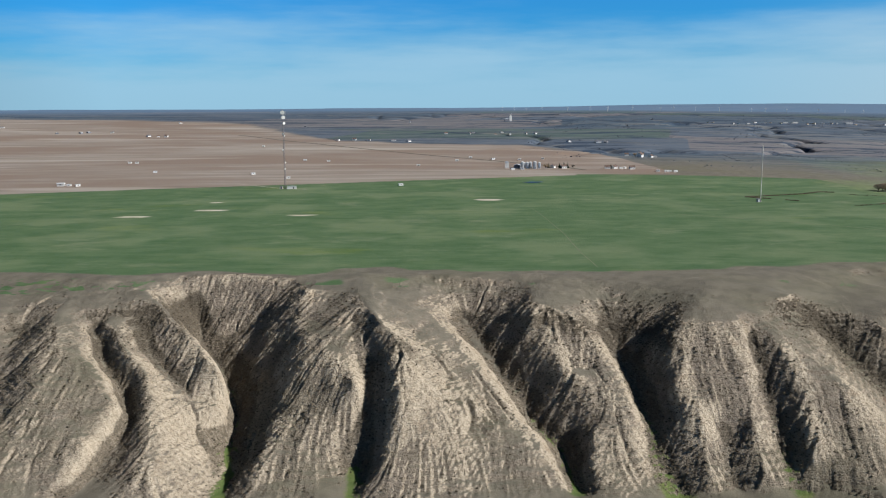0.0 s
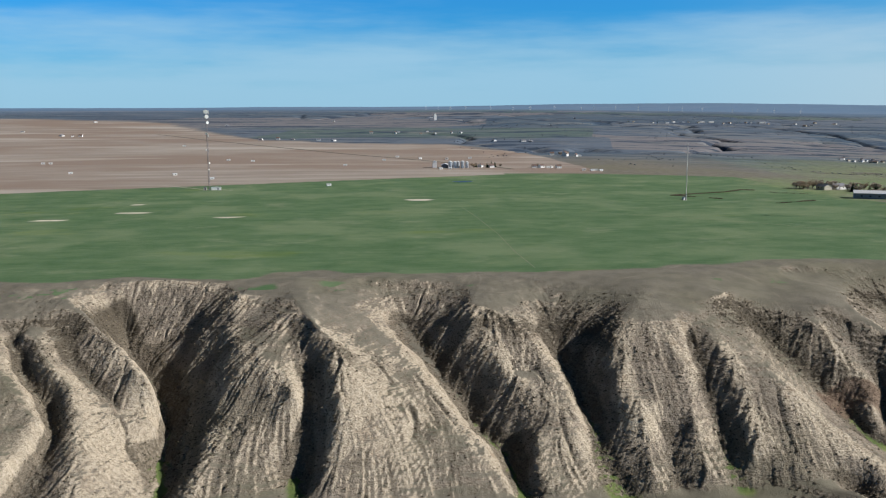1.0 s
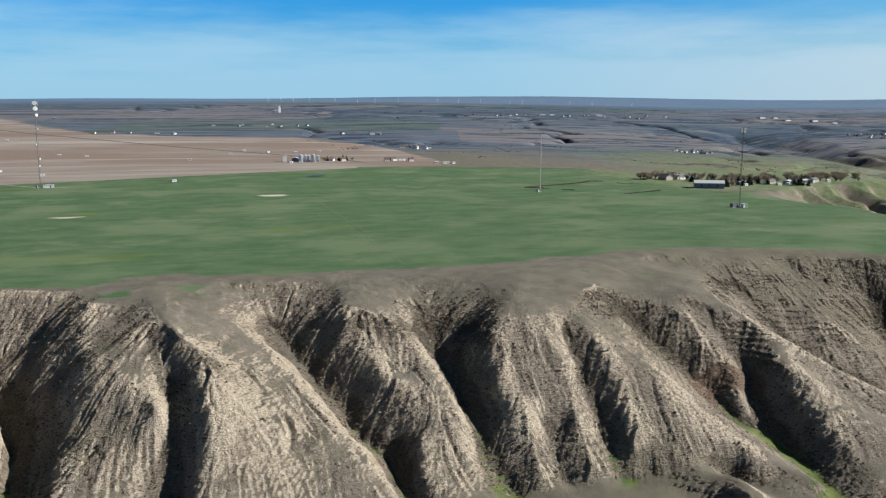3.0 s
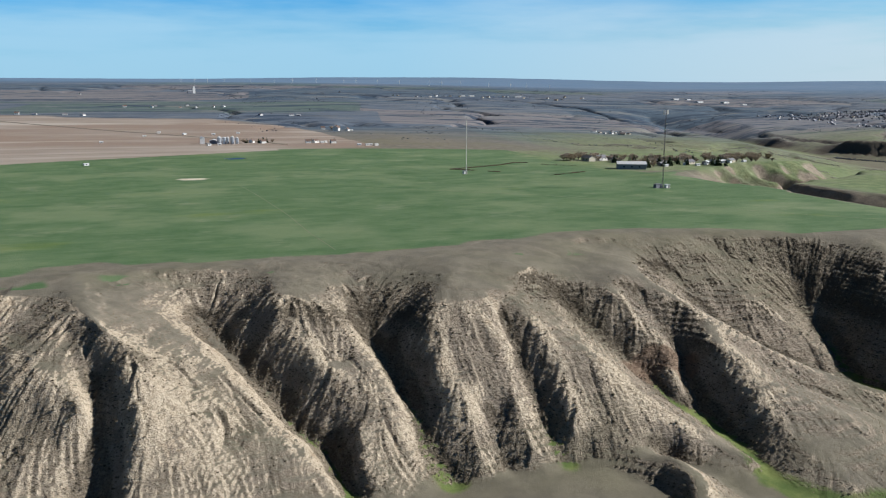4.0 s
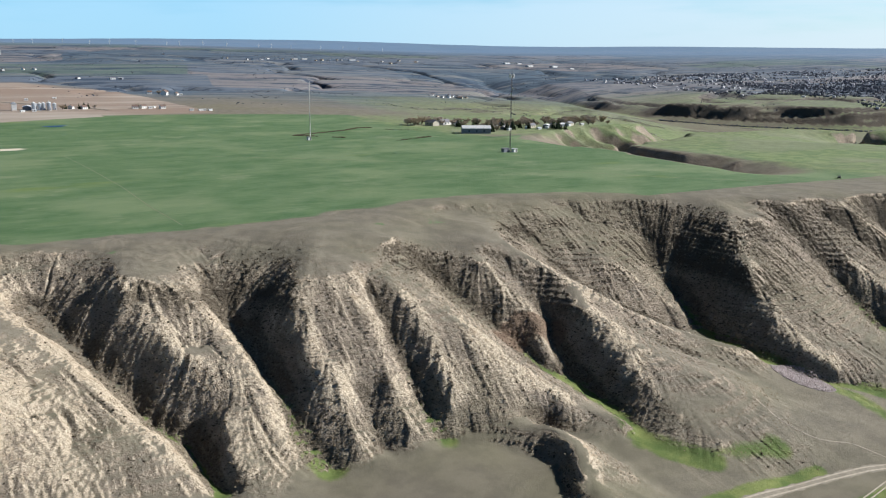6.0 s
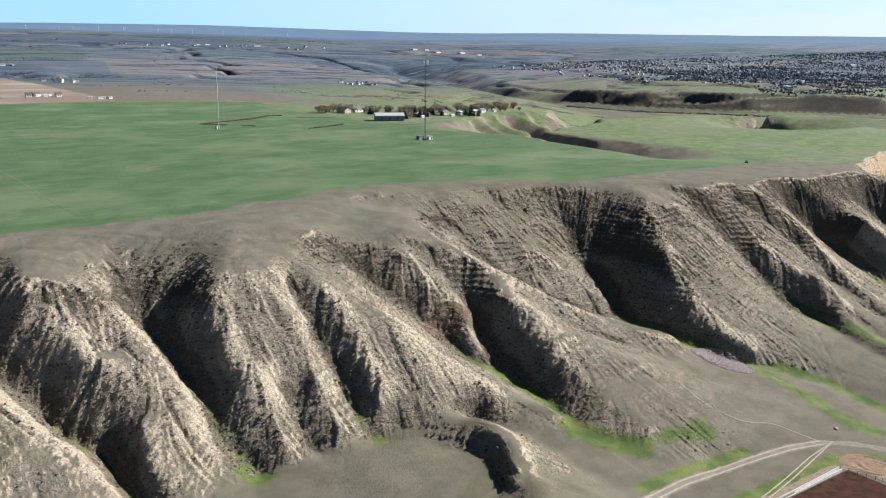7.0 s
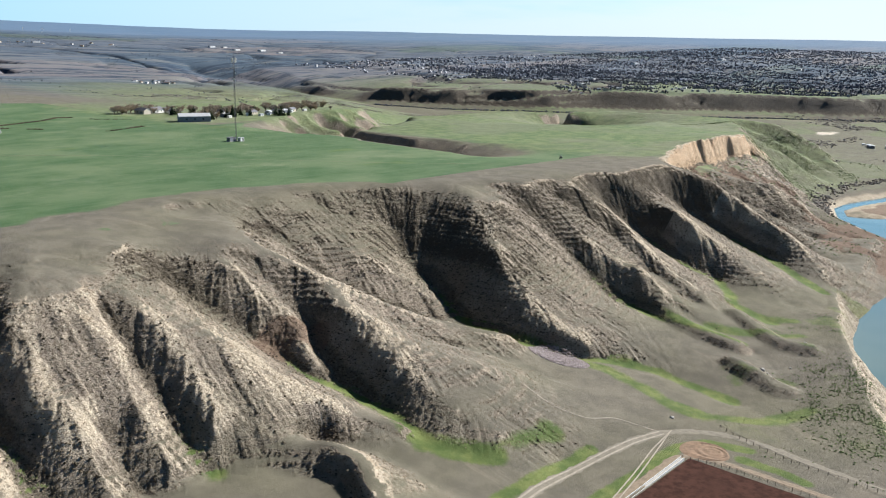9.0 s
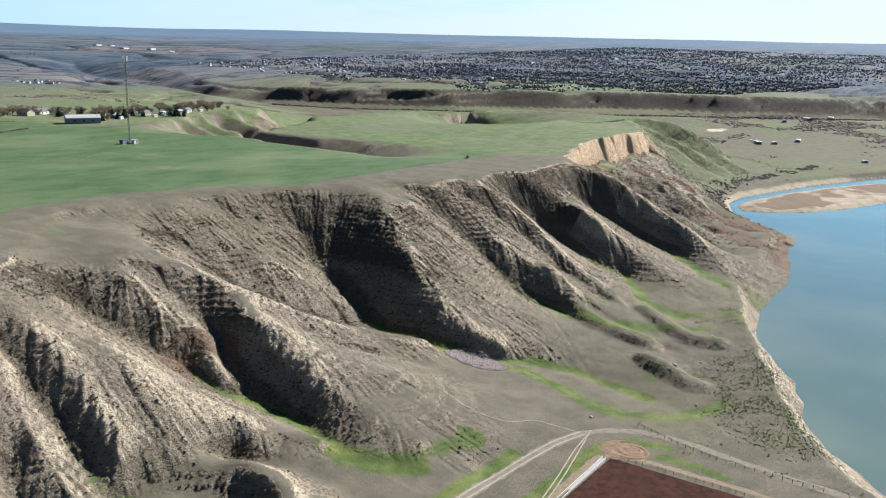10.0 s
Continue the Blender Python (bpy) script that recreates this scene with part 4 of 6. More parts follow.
def build_ground():
    """Both nets as one mesh, with the land cover on its points."""
    points, quads, start = [], [], 0
    for net, gap in zip(nets, (True, False)):
        x, y = np.meshgrid(net["xs"], net["ys"])
        ny, nx = x.shape
        points.append(np.stack([x, y, net["z"]], -1).reshape(-1, 3))
        j, i = np.mgrid[0:ny - 1, 0:nx - 1]
        if gap:
            keep = ~((i >= ix0) & (i < ix1) & (j >= iy0) & (j < iy1))
            i, j = i[keep], j[keep]
        a = (start + j * nx + i).ravel()
        quads.append(np.stack([a, a + 1, a + nx + 1, a + nx], -1))
        start += nx * ny
    points, quads = np.concatenate(points).astype(np.float32), np.concatenate(quads).astype(np.int32)
    used = np.zeros(len(points), bool)
    used[quads.ravel()] = True
    order = np.cumsum(used) - 1
    quads = order[quads].astype(np.int32)
    me = bpy.data.meshes.new("ground")
    me.vertices.add(int(used.sum()))
    me.vertices.foreach_set("co", points[used].ravel())
    me.loops.add(quads.size)
    me.loops.foreach_set("vertex_index", quads.ravel())
    me.polygons.add(len(quads))
    me.polygons.foreach_set("loop_start", np.arange(0, quads.size, 4, dtype=np.int32))
    me.polygons.foreach_set("use_smooth", np.ones(len(quads), bool))
    me.update(calc_edges=True)
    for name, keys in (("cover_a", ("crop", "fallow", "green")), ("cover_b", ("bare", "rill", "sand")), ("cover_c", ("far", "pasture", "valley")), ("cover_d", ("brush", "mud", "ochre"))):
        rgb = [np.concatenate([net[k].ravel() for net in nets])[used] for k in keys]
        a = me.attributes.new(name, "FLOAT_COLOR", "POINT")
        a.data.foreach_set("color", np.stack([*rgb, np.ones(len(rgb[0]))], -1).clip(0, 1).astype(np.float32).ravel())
    return me


ground_mesh = build_ground()
ground_mesh.materials.append(ground_mat)
ground = tagged(new("ground", ground_mesh), "rolling prairie bench above a dry eroded scarp with gullies", "ground", kind="structure")


def on_sheet(x, y, key="z"):
    """Height, or another share, of the built ground at places."""
    x, y = np.asarray(x, float), np.asarray(y, float)
    out = []
    for net in nets:
        f, xs, ys = net[key], net["xs"], net["ys"]
        i = np.clip(np.searchsorted(xs, x) - 1, 0, len(xs) - 2)
        j = np.clip(np.searchsorted(ys, y) - 1, 0, len(ys) - 2)
        a, b = (x - xs[i]) / (xs[i + 1] - xs[i]), (y - ys[j]) / (ys[j + 1] - ys[j])
        out.append((f[j, i] * (1 - a) + f[j, i + 1] * a) * (1 - b) + (f[j + 1, i] * (1 - a) + f[j + 1, i + 1] * a) * b)
    close = (x > BX0) & (x < BX1) & (y > BY0) & (y < BY1)
    return np.where(close, out[1], out[0])


def floor_at(x, y):
    return float(on_sheet(x, y))


# ---- river ----
bm = bmesh.new()
cols, rws = 60, 40
vs = [[bm.verts.new((240 + 1060 * i / cols, -500 + 830 * j / rws, WATER_Z)) for i in range(cols + 1)] for j in range(rws + 1)]
for j in range(rws):
    for i in range(cols):
        bm.faces.new((vs[j][i], vs[j][i + 1], vs[j + 1][i + 1], vs[j + 1][i]))
river_mesh = bpy.data.meshes.new("river")
bm.to_mesh(river_mesh)
bm.free()
river_mesh.materials.append(water_mat)
river = tagged(new("river", river_mesh), "calm pale blue river below a cut bank", "water", kind="structure")


# ---- plain materials for things ----
def plain(name, color, rough=0.7, metal=0.0, wear=0.25, scale=1.5, spec=0.4):
    """Paint, metal or wood with stains at two scales."""
    m = Mat(name, rough, metal, spec)
    dark = tuple(c * (1 - wear) for c in color)
    c = m.mix(m.fit(m.noise(scale, 5, 0.65), 0.35, 0.7), color, dark)
    c = m.mix(m.math("MULTIPLY", m.fit(m.noise(scale * 0.15, 3), 0.45, 0.75), 0.5), c, tuple(v * (1 - 0.6 * wear) for v in color))
    return m.done(c, m.bump(m.noise(scale * 6, 3), 0.15, 0.02))


def varied(name, tones, rough=0.95, bump=0.3):
    """Growth or rubble whose single pieces differ in tone."""
    m = Mat(name, rough, spec=0.1)
    isle = m.nodes.new("ShaderNodeNewGeometry").outputs["Random Per Island"]
    c = m.mix(isle, tones[0], tones[1])
    c = m.mix(m.math("MULTIPLY", m.fit(m.noise(3.0, 4), 0.4, 0.7), 0.6), c, tones[2])
    return m.done(c, m.bump(m.noise(6.0, 3), bump, 0.15))


white_paint = plain("white siding", (0.78, 0.77, 0.74), 0.6)
cream_paint = plain("cream siding", (0.62, 0.56, 0.45), 0.65)
grey_steel = plain("galvanised steel", (0.55, 0.57, 0.6), 0.35, 0.7, 0.2, 0.8)
mast_steel = plain("weathered mast steel", (0.16, 0.15, 0.16), 0.55, 0.6)
pale_steel = plain("pale mast paint", (0.62, 0.6, 0.58), 0.55, 0.2)
grey_siding = plain("grey barn siding", (0.22, 0.23, 0.26), 0.6)
roof_grey = plain("grey shingle", (0.2, 0.2, 0.22), 0.85)
roof_brown = plain("brown shingle", (0.16, 0.11, 0.09), 0.85)
roof_pale = plain("pale sheet roof", (0.68, 0.69, 0.7), 0.5, 0.1)
concrete = plain("concrete", (0.45, 0.43, 0.4), 0.9)
dark_door = plain("dark door", (0.08, 0.08, 0.09), 0.6)
window_glass = plain("dark window glass", (0.03, 0.04, 0.05), 0.12, 0.0, 0.1, 1.0, 0.6)
bark = plain("bark", (0.13, 0.1, 0.075), 0.95)
post_wood = plain("grey fence wood", (0.2, 0.17, 0.14), 0.95)
wire_steel = plain("fence wire", (0.3, 0.28, 0.26), 0.6, 0.6)
tyre_rubber = plain("tyre rubber", (0.02, 0.02, 0.02), 0.85)
machine_paint = plain("dark machine paint", (0.05, 0.055, 0.05), 0.5)
pen_soil = plain("trampled pen soil", (0.078, 0.036, 0.026), 1.0, 0.0, 0.5, 0.4, 0.08)
berm_soil = plain("scraped earth", (0.3, 0.2, 0.13), 0.95, 0.0, 0.45, 0.6)
road_soil = plain("tan dirt road", (0.26, 0.232, 0.18), 0.95, 0.0, 0.3, 0.6)
worn_soil = plain("worn bare soil", (0.3, 0.235, 0.165), 0.95, 0.0, 0.35, 0.8)
verge_mat = plain("grassy road verge", (0.17, 0.15, 0.115), 0.95, 0.0, 0.4, 0.2)
trail_soil = plain("thin crop on a trail", (0.2, 0.215, 0.13), 0.95, 0.0, 0.3, 0.7)
gravel = plain("pale gravel track", (0.42, 0.37, 0.3), 0.95, 0.0, 0.3, 0.7)
needle_mat = varied("spruce needles", ((0.018, 0.035, 0.018), (0.035, 0.055, 0.025), (0.05, 0.06, 0.03)))
twig_mat = varied("bare twigs", ((0.33, 0.275, 0.22), (0.5, 0.42, 0.33), (0.27, 0.22, 0.18)))
russet_mat = varied("russet budding twigs", ((0.3, 0.235, 0.16), (0.4, 0.32, 0.225), (0.23, 0.185, 0.135)))
bush_mat = varied("scrub", ((0.04, 0.036, 0.026), (0.17, 0.138, 0.1), (0.07, 0.062, 0.038)))
green_bush_mat = varied("green scrub", ((0.12, 0.165, 0.07), (0.21, 0.25, 0.12), (0.15, 0.16, 0.09)))
straw_mat = varied("dry tussock", ((0.16, 0.125, 0.08), (0.33, 0.27, 0.185), (0.22, 0.175, 0.115)))
stone_mat = varied("grey rubble", ((0.3, 0.25, 0.25), (0.5, 0.44, 0.43), (0.2, 0.17, 0.16)))
thicket_mat = varied("bare thicket", ((0.22, 0.2, 0.18), (0.36, 0.325, 0.285), (0.22, 0.2, 0.175)))
# distant trees and brush, with the blue of haze mixed into their tones
hazy_tree_mat = varied("town trees, haze blue", ((0.045, 0.056, 0.078), (0.12, 0.13, 0.155), (0.08, 0.09, 0.115)))


# ---- building blocks ----
def box(bm, x, y, z, sx, sy, sz):
    """A box with its foot's middle at x, y, z."""
    m = Matrix.Translation((x, y, z + sz / 2)) @ Matrix.Diagonal((sx, sy, sz, 1))
    return bmesh.ops.create_cube(bm, size=1, matrix=m)["verts"]


def rod(bm, a, b, r0, r1=None, n=6, caps=True):
    a, b = Vector(a), Vector(b)
    m = Matrix.Translation((a + b) / 2) @ (b - a).to_track_quat("Z", "Y").to_matrix().to_4x4()
    bmesh.ops.create_cone(bm, cap_ends=caps, segments=n, radius1=r0, radius2=r0 if r1 is None else r1, depth=(b - a).length, matrix=m)


def prism(bm, outline, y0, y1):
    """An outline in x and z drawn out along y."""
    a = [bm.verts.new((x, y0, z)) for x, z in outline]
    b = [bm.verts.new((x, y1, z)) for x, z in outline]
    n = len(outline)
    bm.faces.new(a)
    bm.faces.new(b[::-1])
    for i in range(n):
        bm.faces.new((a[i], b[i], b[(i + 1) % n], a[(i + 1) % n]))


def part(name, bm, material, parent, label=""):
    """Links a bmesh as one mesh object under a thing or under a part."""
    bmesh.ops.recalc_face_normals(bm, faces=bm.faces)
    me = bpy.data.meshes.new(name)
    bm.to_mesh(me)
    bm.free()
    me.materials.append(material)
    ob = new(name, me)
    ob.parent = parent
    if label:
        ob["label"] = label
    return ob


def thing(name, x, y, turn=0.0, label="", category="", group="", z=None):
    ob = new(name)
    ob.empty_display_size = 1
    ob.matrix_basis = pose(x, y, floor_at(x, y) if z is None else z, 0, 0, turn)
    return tagged(ob, label, category, group)


def put(ob, x, y, turn=0.0, size=1.0, sink=0.0):
    """A copy of a thing stood on the ground elsewhere."""
    c = copy_thing(ob, pose(x, y, floor_at(x, y) - sink, 0, 0, turn))
    if size != 1.0:
        c.scale = (size, size, size)
    return c


def joined(name, verts, faces, material, label, category):
    me = bpy.data.meshes.new(name)
    me.from_pydata(np.asarray(verts).tolist(), [], np.asarray(faces).tolist())
    me.materials.append(material)
    me.update()
    return tagged(new(name, me), label, category, kind="stuff")


# ---- masts ----
def radio_mast(x, y, h, face, steel, dishes, label, guys=True, turn=0.0, panels=0):
    mast = thing("radio_mast", x, y, turn, label, "radio mast")
    bm = bmesh.new()
    box(bm, 0, 0, -0.6, face * 2, face * 2, 1.0)
    part("footing", bm, concrete, mast)
    corner = [Vector((face * 0.58 * math.cos(a), face * 0.58 * math.sin(a), 0)) for a in (0.3, 0.3 + 2.094, 0.3 + 4.189)]
    leg_r = max(0.09, face * 0.09)
    for c in corner:
        bm = bmesh.new()
        rod(bm, c + Vector((0, 0, 0.3)), c + Vector((0, 0, h)), leg_r, leg_r * 0.8, 6)
        part("leg", bm, steel, mast)
    bm = bmesh.new()
    bay, z = face * 1.15, 0.6
    while z + bay < h:
        for i in range(3):
            a, b = corner[i], corner[(i + 1) % 3]
            rod(bm, a + Vector((0, 0, z)), b + Vector((0, 0, z + bay)), leg_r * 0.45, None, 3, False)
            rod(bm, b + Vector((0, 0, z)), b.lerp(a, 1.0) + Vector((0, 0, z)), leg_r * 0.4, None, 3, False)
        z += bay
    part("bracing", bm, steel, mast)
    for height, radius, way in dishes:
        bm = bmesh.new()
        c = Vector((math.cos(radians(way)), math.sin(radians(way)), 0))
        o = c * face * 0.6 + Vector((0, 0, height))
        rod(bm, o, o + c * radius * 0.5, radius * 0.55, radius, 18)
        rod(bm, o + c * radius * 0.5, o + c * radius * 0.85, radius, radius, 18)
        part("dish", bm, white_paint, mast, "white drum dish")
    for i in range(panels):
        bm = bmesh.new()
        a = 2 * math.pi * i / panels
        c = Vector((math.cos(a), math.sin(a), 0)) * face * 1.7
        rod(bm, Vector((0, 0, h - 1.5)), c + Vector((0, 0, h - 1.5)), 0.08, None, 4)
        box(bm, c.x, c.y, h - 3, 0.4, 0.4, 3.2)
        part("panel_antenna", bm, pale_steel, mast)
    for i in range(3):
        bm = bmesh.new()
        rod(bm, corner[i] + Vector((0, 0, h)), corner[i] + Vector((0, 0, h + 2.5)), 0.06, 0.03, 5)
        part("whip", bm, steel, mast)
    if guys:
        for i in range(3):
            a = 0.3 + 2.094 * i
            for k, up in ((0.42, 0.5), (0.55, 0.93)):
                bm = bmesh.new()
                rod(bm, (h * k * math.cos(a), h * k * math.sin(a), -0.3), corner[i] + Vector((0, 0, h * up)), 0.018, None, 3, False)
                part("guy_wire", bm, wire_steel, mast)
    return mast


def hut(x, y, turn, lx, ly, hz, wall, roof, label, z=None):
    """A small equipment hut with a door and an overhanging roof."""
    ob = thing("equipment_hut", x, y, turn, label, "hut", z=z)
    bm = bmesh.new()
    box(bm, 0, 0, -0.5, lx + 0.5, ly + 0.5, 0.7)
    part("slab", bm, concrete, ob)
    bm = bmesh.new()
    box(bm, 0, 0, 0.2, lx, ly, hz)
    walls = part("wall", bm, wall, ob)
    bm = bmesh.new()
    prism(bm, [(-lx / 2 - 0.25, hz + 0.2), (lx / 2 + 0.25, hz + 0.2), (lx / 2 + 0.25, hz + 0.35), (0, hz + 0.65), (-lx / 2 - 0.25, hz + 0.35)], -ly / 2 - 0.25, ly / 2 + 0.25)
    part("roof", bm, roof, ob)
    bm = bmesh.new()
    box(bm, lx * 0.2, -ly / 2 - 0.02, 0.2, 0.95, 0.08, 2.0)
    part("door", bm, dark_door, walls)
    return ob


radio_mast(-150, 846, 73, 1.3, mast_steel, [(72, 1.9, -95), (67.5, 1.8, -80), (67, 1.2, 150), (62, 1.3, -60), (52, 1.0, -110), (50, 0.9, 60), (37, 1.0, 200), (25, 0.8, -40), (19, 0.7, -70)], "tall dark lattice radio mast with white drum dishes", True, 10, 6)
hut(-143.5, 844, 4, 8.5, 3.2, 2.4, white_paint, roof_pale, "long white equipment hut at the foot of a mast")
hut(-153.5, 844, 0, 2.6, 2.4, 2.2, concrete, roof_grey, "small grey equipment hut beside a mast")
radio_mast(257, 714, 44, 0.55, pale_steel, [], "slender pale guyed radio mast in a green field", True, 0, 0)
hut(254, 710, 12, 2.6, 2.6, 2.2, white_paint, roof_grey, "tiny pale hut at the foot of a thin mast")
radio_mast(357, 578, 56, 0.9, mast_steel, [(42, 0.6, 200), (46, 0.6, -40)], "dark lattice radio mast with panel antennas at its top", True, 25, 6)
hut(353.0, 578, 8, 5.6, 3.0, 2.5, grey_siding, roof_grey, "grey equipment hut at the foot of a mast")
hut(358.8, 575, 8, 3.4, 2.6, 2.3, white_paint, roof_pale, "white equipment hut at the foot of a mast")


# ---- farm buildings ----
def house(lx, ly, hz, pitch, wall, roof, label, category="house", chimney=True, name="farm_house", windows=2):
    """A gabled building with its ridge along x, its foot at the origin."""
    ob = thing(name, 0, 0, 0, label, category, z=0)
    rise = ly / 2 * math.tan(radians(pitch))
    bm = bmesh.new()
    prism(bm, [(-ly / 2, -0.6), (ly / 2, -0.6), (ly / 2, hz), (0, hz + rise), (-ly / 2, hz)], -lx / 2, lx / 2)
    bmesh.ops.rotate(bm, verts=bm.verts, matrix=Matrix.Rotation(-math.pi / 2, 3, "Z"))
    walls = part("wall", bm, wall, ob)
    for side in (-1, 1):
        bm = bmesh.new()
        e, t = 0.45, 0.22
        drop = e * math.tan(radians(pitch))
        prism(bm, [(0, hz + rise + 0.02), (side * (ly / 2 + e), hz - drop + 0.02), (side * (ly / 2 + e), hz - drop + t), (0, hz + rise + t)], -lx / 2 - 0.4, lx / 2 + 0.4)
        bmesh.ops.rotate(bm, verts=bm.verts, matrix=Matrix.Rotation(-math.pi / 2, 3, "Z"))
        slab = part("roof", bm, roof, ob)
    for side in (-1, 1):
        for k in range(windows):
            bm = bmesh.new()
            box(bm, lx * ((k + 0.5) / windows - 0.5) * 0.8, side * ly / 2, hz * 0.4, 1.4, 0.12, 1.1)
            part("window", bm, window_glass, walls, "dark window pane")
    bm = bmesh.new()
    box(bm, lx / 2, 0, 0, 0.12, 1.1, 2.1)
    part("door", bm, dark_door, walls)
    if chimney:
        bm = bmesh.new()
        box(bm, lx * 0.2, 0.4, hz + rise * 0.5, 0.7, 0.7, rise * 0.5 + 1.2)
        part("chimney", bm, roof_brown, slab)
    return ob


def stand(ob, x, y, turn=0.0):
    ob.matrix_basis = pose(x, y, floor_at(x, y), 0, 0, turn)
    return ob


bungalow = stand(house(13, 8.5, 3.2, 26, white_paint, roof_grey, "white bungalow with a grey shingle roof"), 438, 806, 20)
cottage = stand(house(10, 7.5, 4.2, 38, white_paint, roof_brown, "white cottage with a steep brown roof"), 290, 1306, 60)
shed_a = stand(house(7, 4.5, 2.6, 18, white_paint, roof_pale, "small white field shed with a sheet roof", "shed", False, "field_shed", 1), -384, 893, 5)
shed_b = stand(house(12, 8, 3.6, 16, grey_siding, roof_pale, "grey farm shed with a pale sheet roof", "shed", False, "farm_shed", 1), 92, 1090, 80)
cream = stand(house(12, 8, 3.4, 28, cream_paint, roof_grey, "cream farm house with a grey roof"), 421, 800, 100)

# the long barn: sun and shade painted as a white end and grey walls
barn = stand(house(25, 13, 4.6, 17, grey_siding, roof_pale, "long barn with a pale roof, grey shaded walls and a white sunlit gable end", "barn", False, "barn", 3), 412, 708, -27)
bm = bmesh.new()
prism(bm, [(-6.4, -0.5), (6.4, -0.5), (6.4, 4.6), (0, 6.6), (-6.4, 4.6)], -0.05, 0.05)
bmesh.ops.rotate(bm, verts=bm.verts, matrix=Matrix.Rotation(-math.pi / 2, 3, "Z"))
bmesh.ops.translate(bm, verts=bm.verts, vec=(12.56, 0, 0))
part("lit_gable_end", bm, white_paint, barn, "gable end in white for its sunlit face")
bm = bmesh.new()
box(bm, 12.66, 1.5, 0, 0.1, 3.6, 3.4)
part("sliding_door", bm, cream_paint, barn)

rnd = random.Random(5)
for x, y, a in ((447, 793, 70), (452, 812, 10), (470, 768, 30), (478, 760, 100)):
    put(bungalow, x, y, a, 0.8)
for x, y, a in ((500, 745, 15), (521, 738, 60), (548, 746, 25)):
    put(cream, x, y, a, 0.75)
for x, y, a in ((463, 735, 10), (512, 736, 40), (530, 738, 5), (430, 812, 40), (538, 741, 80)):
    put(shed_b, x, y, a, 0.7)
for x, y, a in ((459, 724, 20), (488, 736, 60), (494, 724, 10), (506, 728, 45), (517, 724, 0), (541, 738, 30), (561, 742, 15)):
    put(shed_a, x, y, a, 0.62)
# sheds and huts out in the tilled field
for x, y, a in ((-376, 893, 5), (-366, 890, 40), (-414, 1180, 10), (-404, 1178, 12), (-186, 1209, 0), (-152, 1192, 5), (-215, 1010, 30), (-166, 957, 10), (-41, 874, 20), (-30, 1120, 0), (-336, 1040, 15), (-480, 905, 50), (20, 1200, 0), (70, 1230, 30), (106, 1222, 0), (40, 1260, 10), (-300, 1500, 0), (84, 1062, 20), (96, 1066, 0), (140, 1240, 0)):
    put(shed_a, x, y, a, 0.62)
# the grain yard
for x, y, a in ((148, 1084, 20), (136, 1092, 60)):
    put(cottage, x, y, a, 0.62)
hopper = thing("grain_tower", 79, 1087, 0, "white square grain tower in a farm yard", "tower")
bm = bmesh.new()
box(bm, 0, 0, -0.5, 5, 5, 7.5)
part("tower", bm, white_paint, hopper)
bm = bmesh.new()
prism(bm, [(-2.9, 7), (2.9, 7), (0, 8.6)], -2.9, 2.9)
part("cap", bm, roof_pale, hopper)


def grain_bin(x, y, r, h):
    ob = thing("grain_bin", x, y, 0, "tall round galvanised grain bin with a cone roof", "grain bin", "bins in the grain yard")
    bm = bmesh.new()
    rod(bm, (0, 0, -0.5), (0, 0, 0.25), r + 0.3, None, 24)
    part("pad", bm, concrete, ob)
    bm = bmesh.new()
    n = 9
    rings = []
    for k in range(n):
        for z, rr in ((0.25 + h * k / n, r), (0.25 + h * (k + 0.9) / n, r), (0.25 + h * (k + 0.95) / n, r + 0.06)):
            rings.append([bm.verts.new((rr * math.cos(6.2832 * i / 24), rr * math.sin(6.2832 * i / 24), z)) for i in range(24)])
    for lo, hi in zip(rings[:-1], rings[1:]):
        for i in range(24):
            bm.faces.new((lo[i], lo[(i + 1) % 24], hi[(i + 1) % 24], hi[i]))
    shell = part("barrel", bm, grey_steel, ob)
    bm = bmesh.new()
    rod(bm, (0, 0, 0.25 + h), (0, 0, 0.25 + h + r * 0.55), r + 0.12, 0.4, 24)
    rod(bm, (0, 0, 0.25 + h + r * 0.55), (0, 0, 0.6 + h + r * 0.55), 0.4, 0.3, 12)
    part("cone_roof", bm, roof_pale, ob)
    bm = bmesh.new()
    box(bm, 0, -r, 0.4, 0.8, 0.16, 1.9)
    part("hatch", bm, dark_door, shell)
    return ob


first_bin = grain_bin(97, 1078, 2.3, 7.6)
for x, y, s in ((103, 1080, 0.92), (107.5, 1086, 0.9), (112, 1078, 1.02), (118, 1083, 0.85), (100, 1090, 0.8)):
    put(first_bin, x, y, 20, s)
# other farmsteads on the plain
for x, y, a in ((200, 1076, 0), (209, 1078, 30), (228, 1068, 10), (276, 1334, 0), (306, 1306, 50)):
    put(cottage, x, y, a, 0.62)
for x, y, a in ((216, 1074, 10), (221, 1078, 50), (250, 1030, 0), (258, 1024, 10), (268, 1022, 20), (262, 1025, 0), (313, 1310, 0)):
    put(shed_a, x, y, a, 0.62)
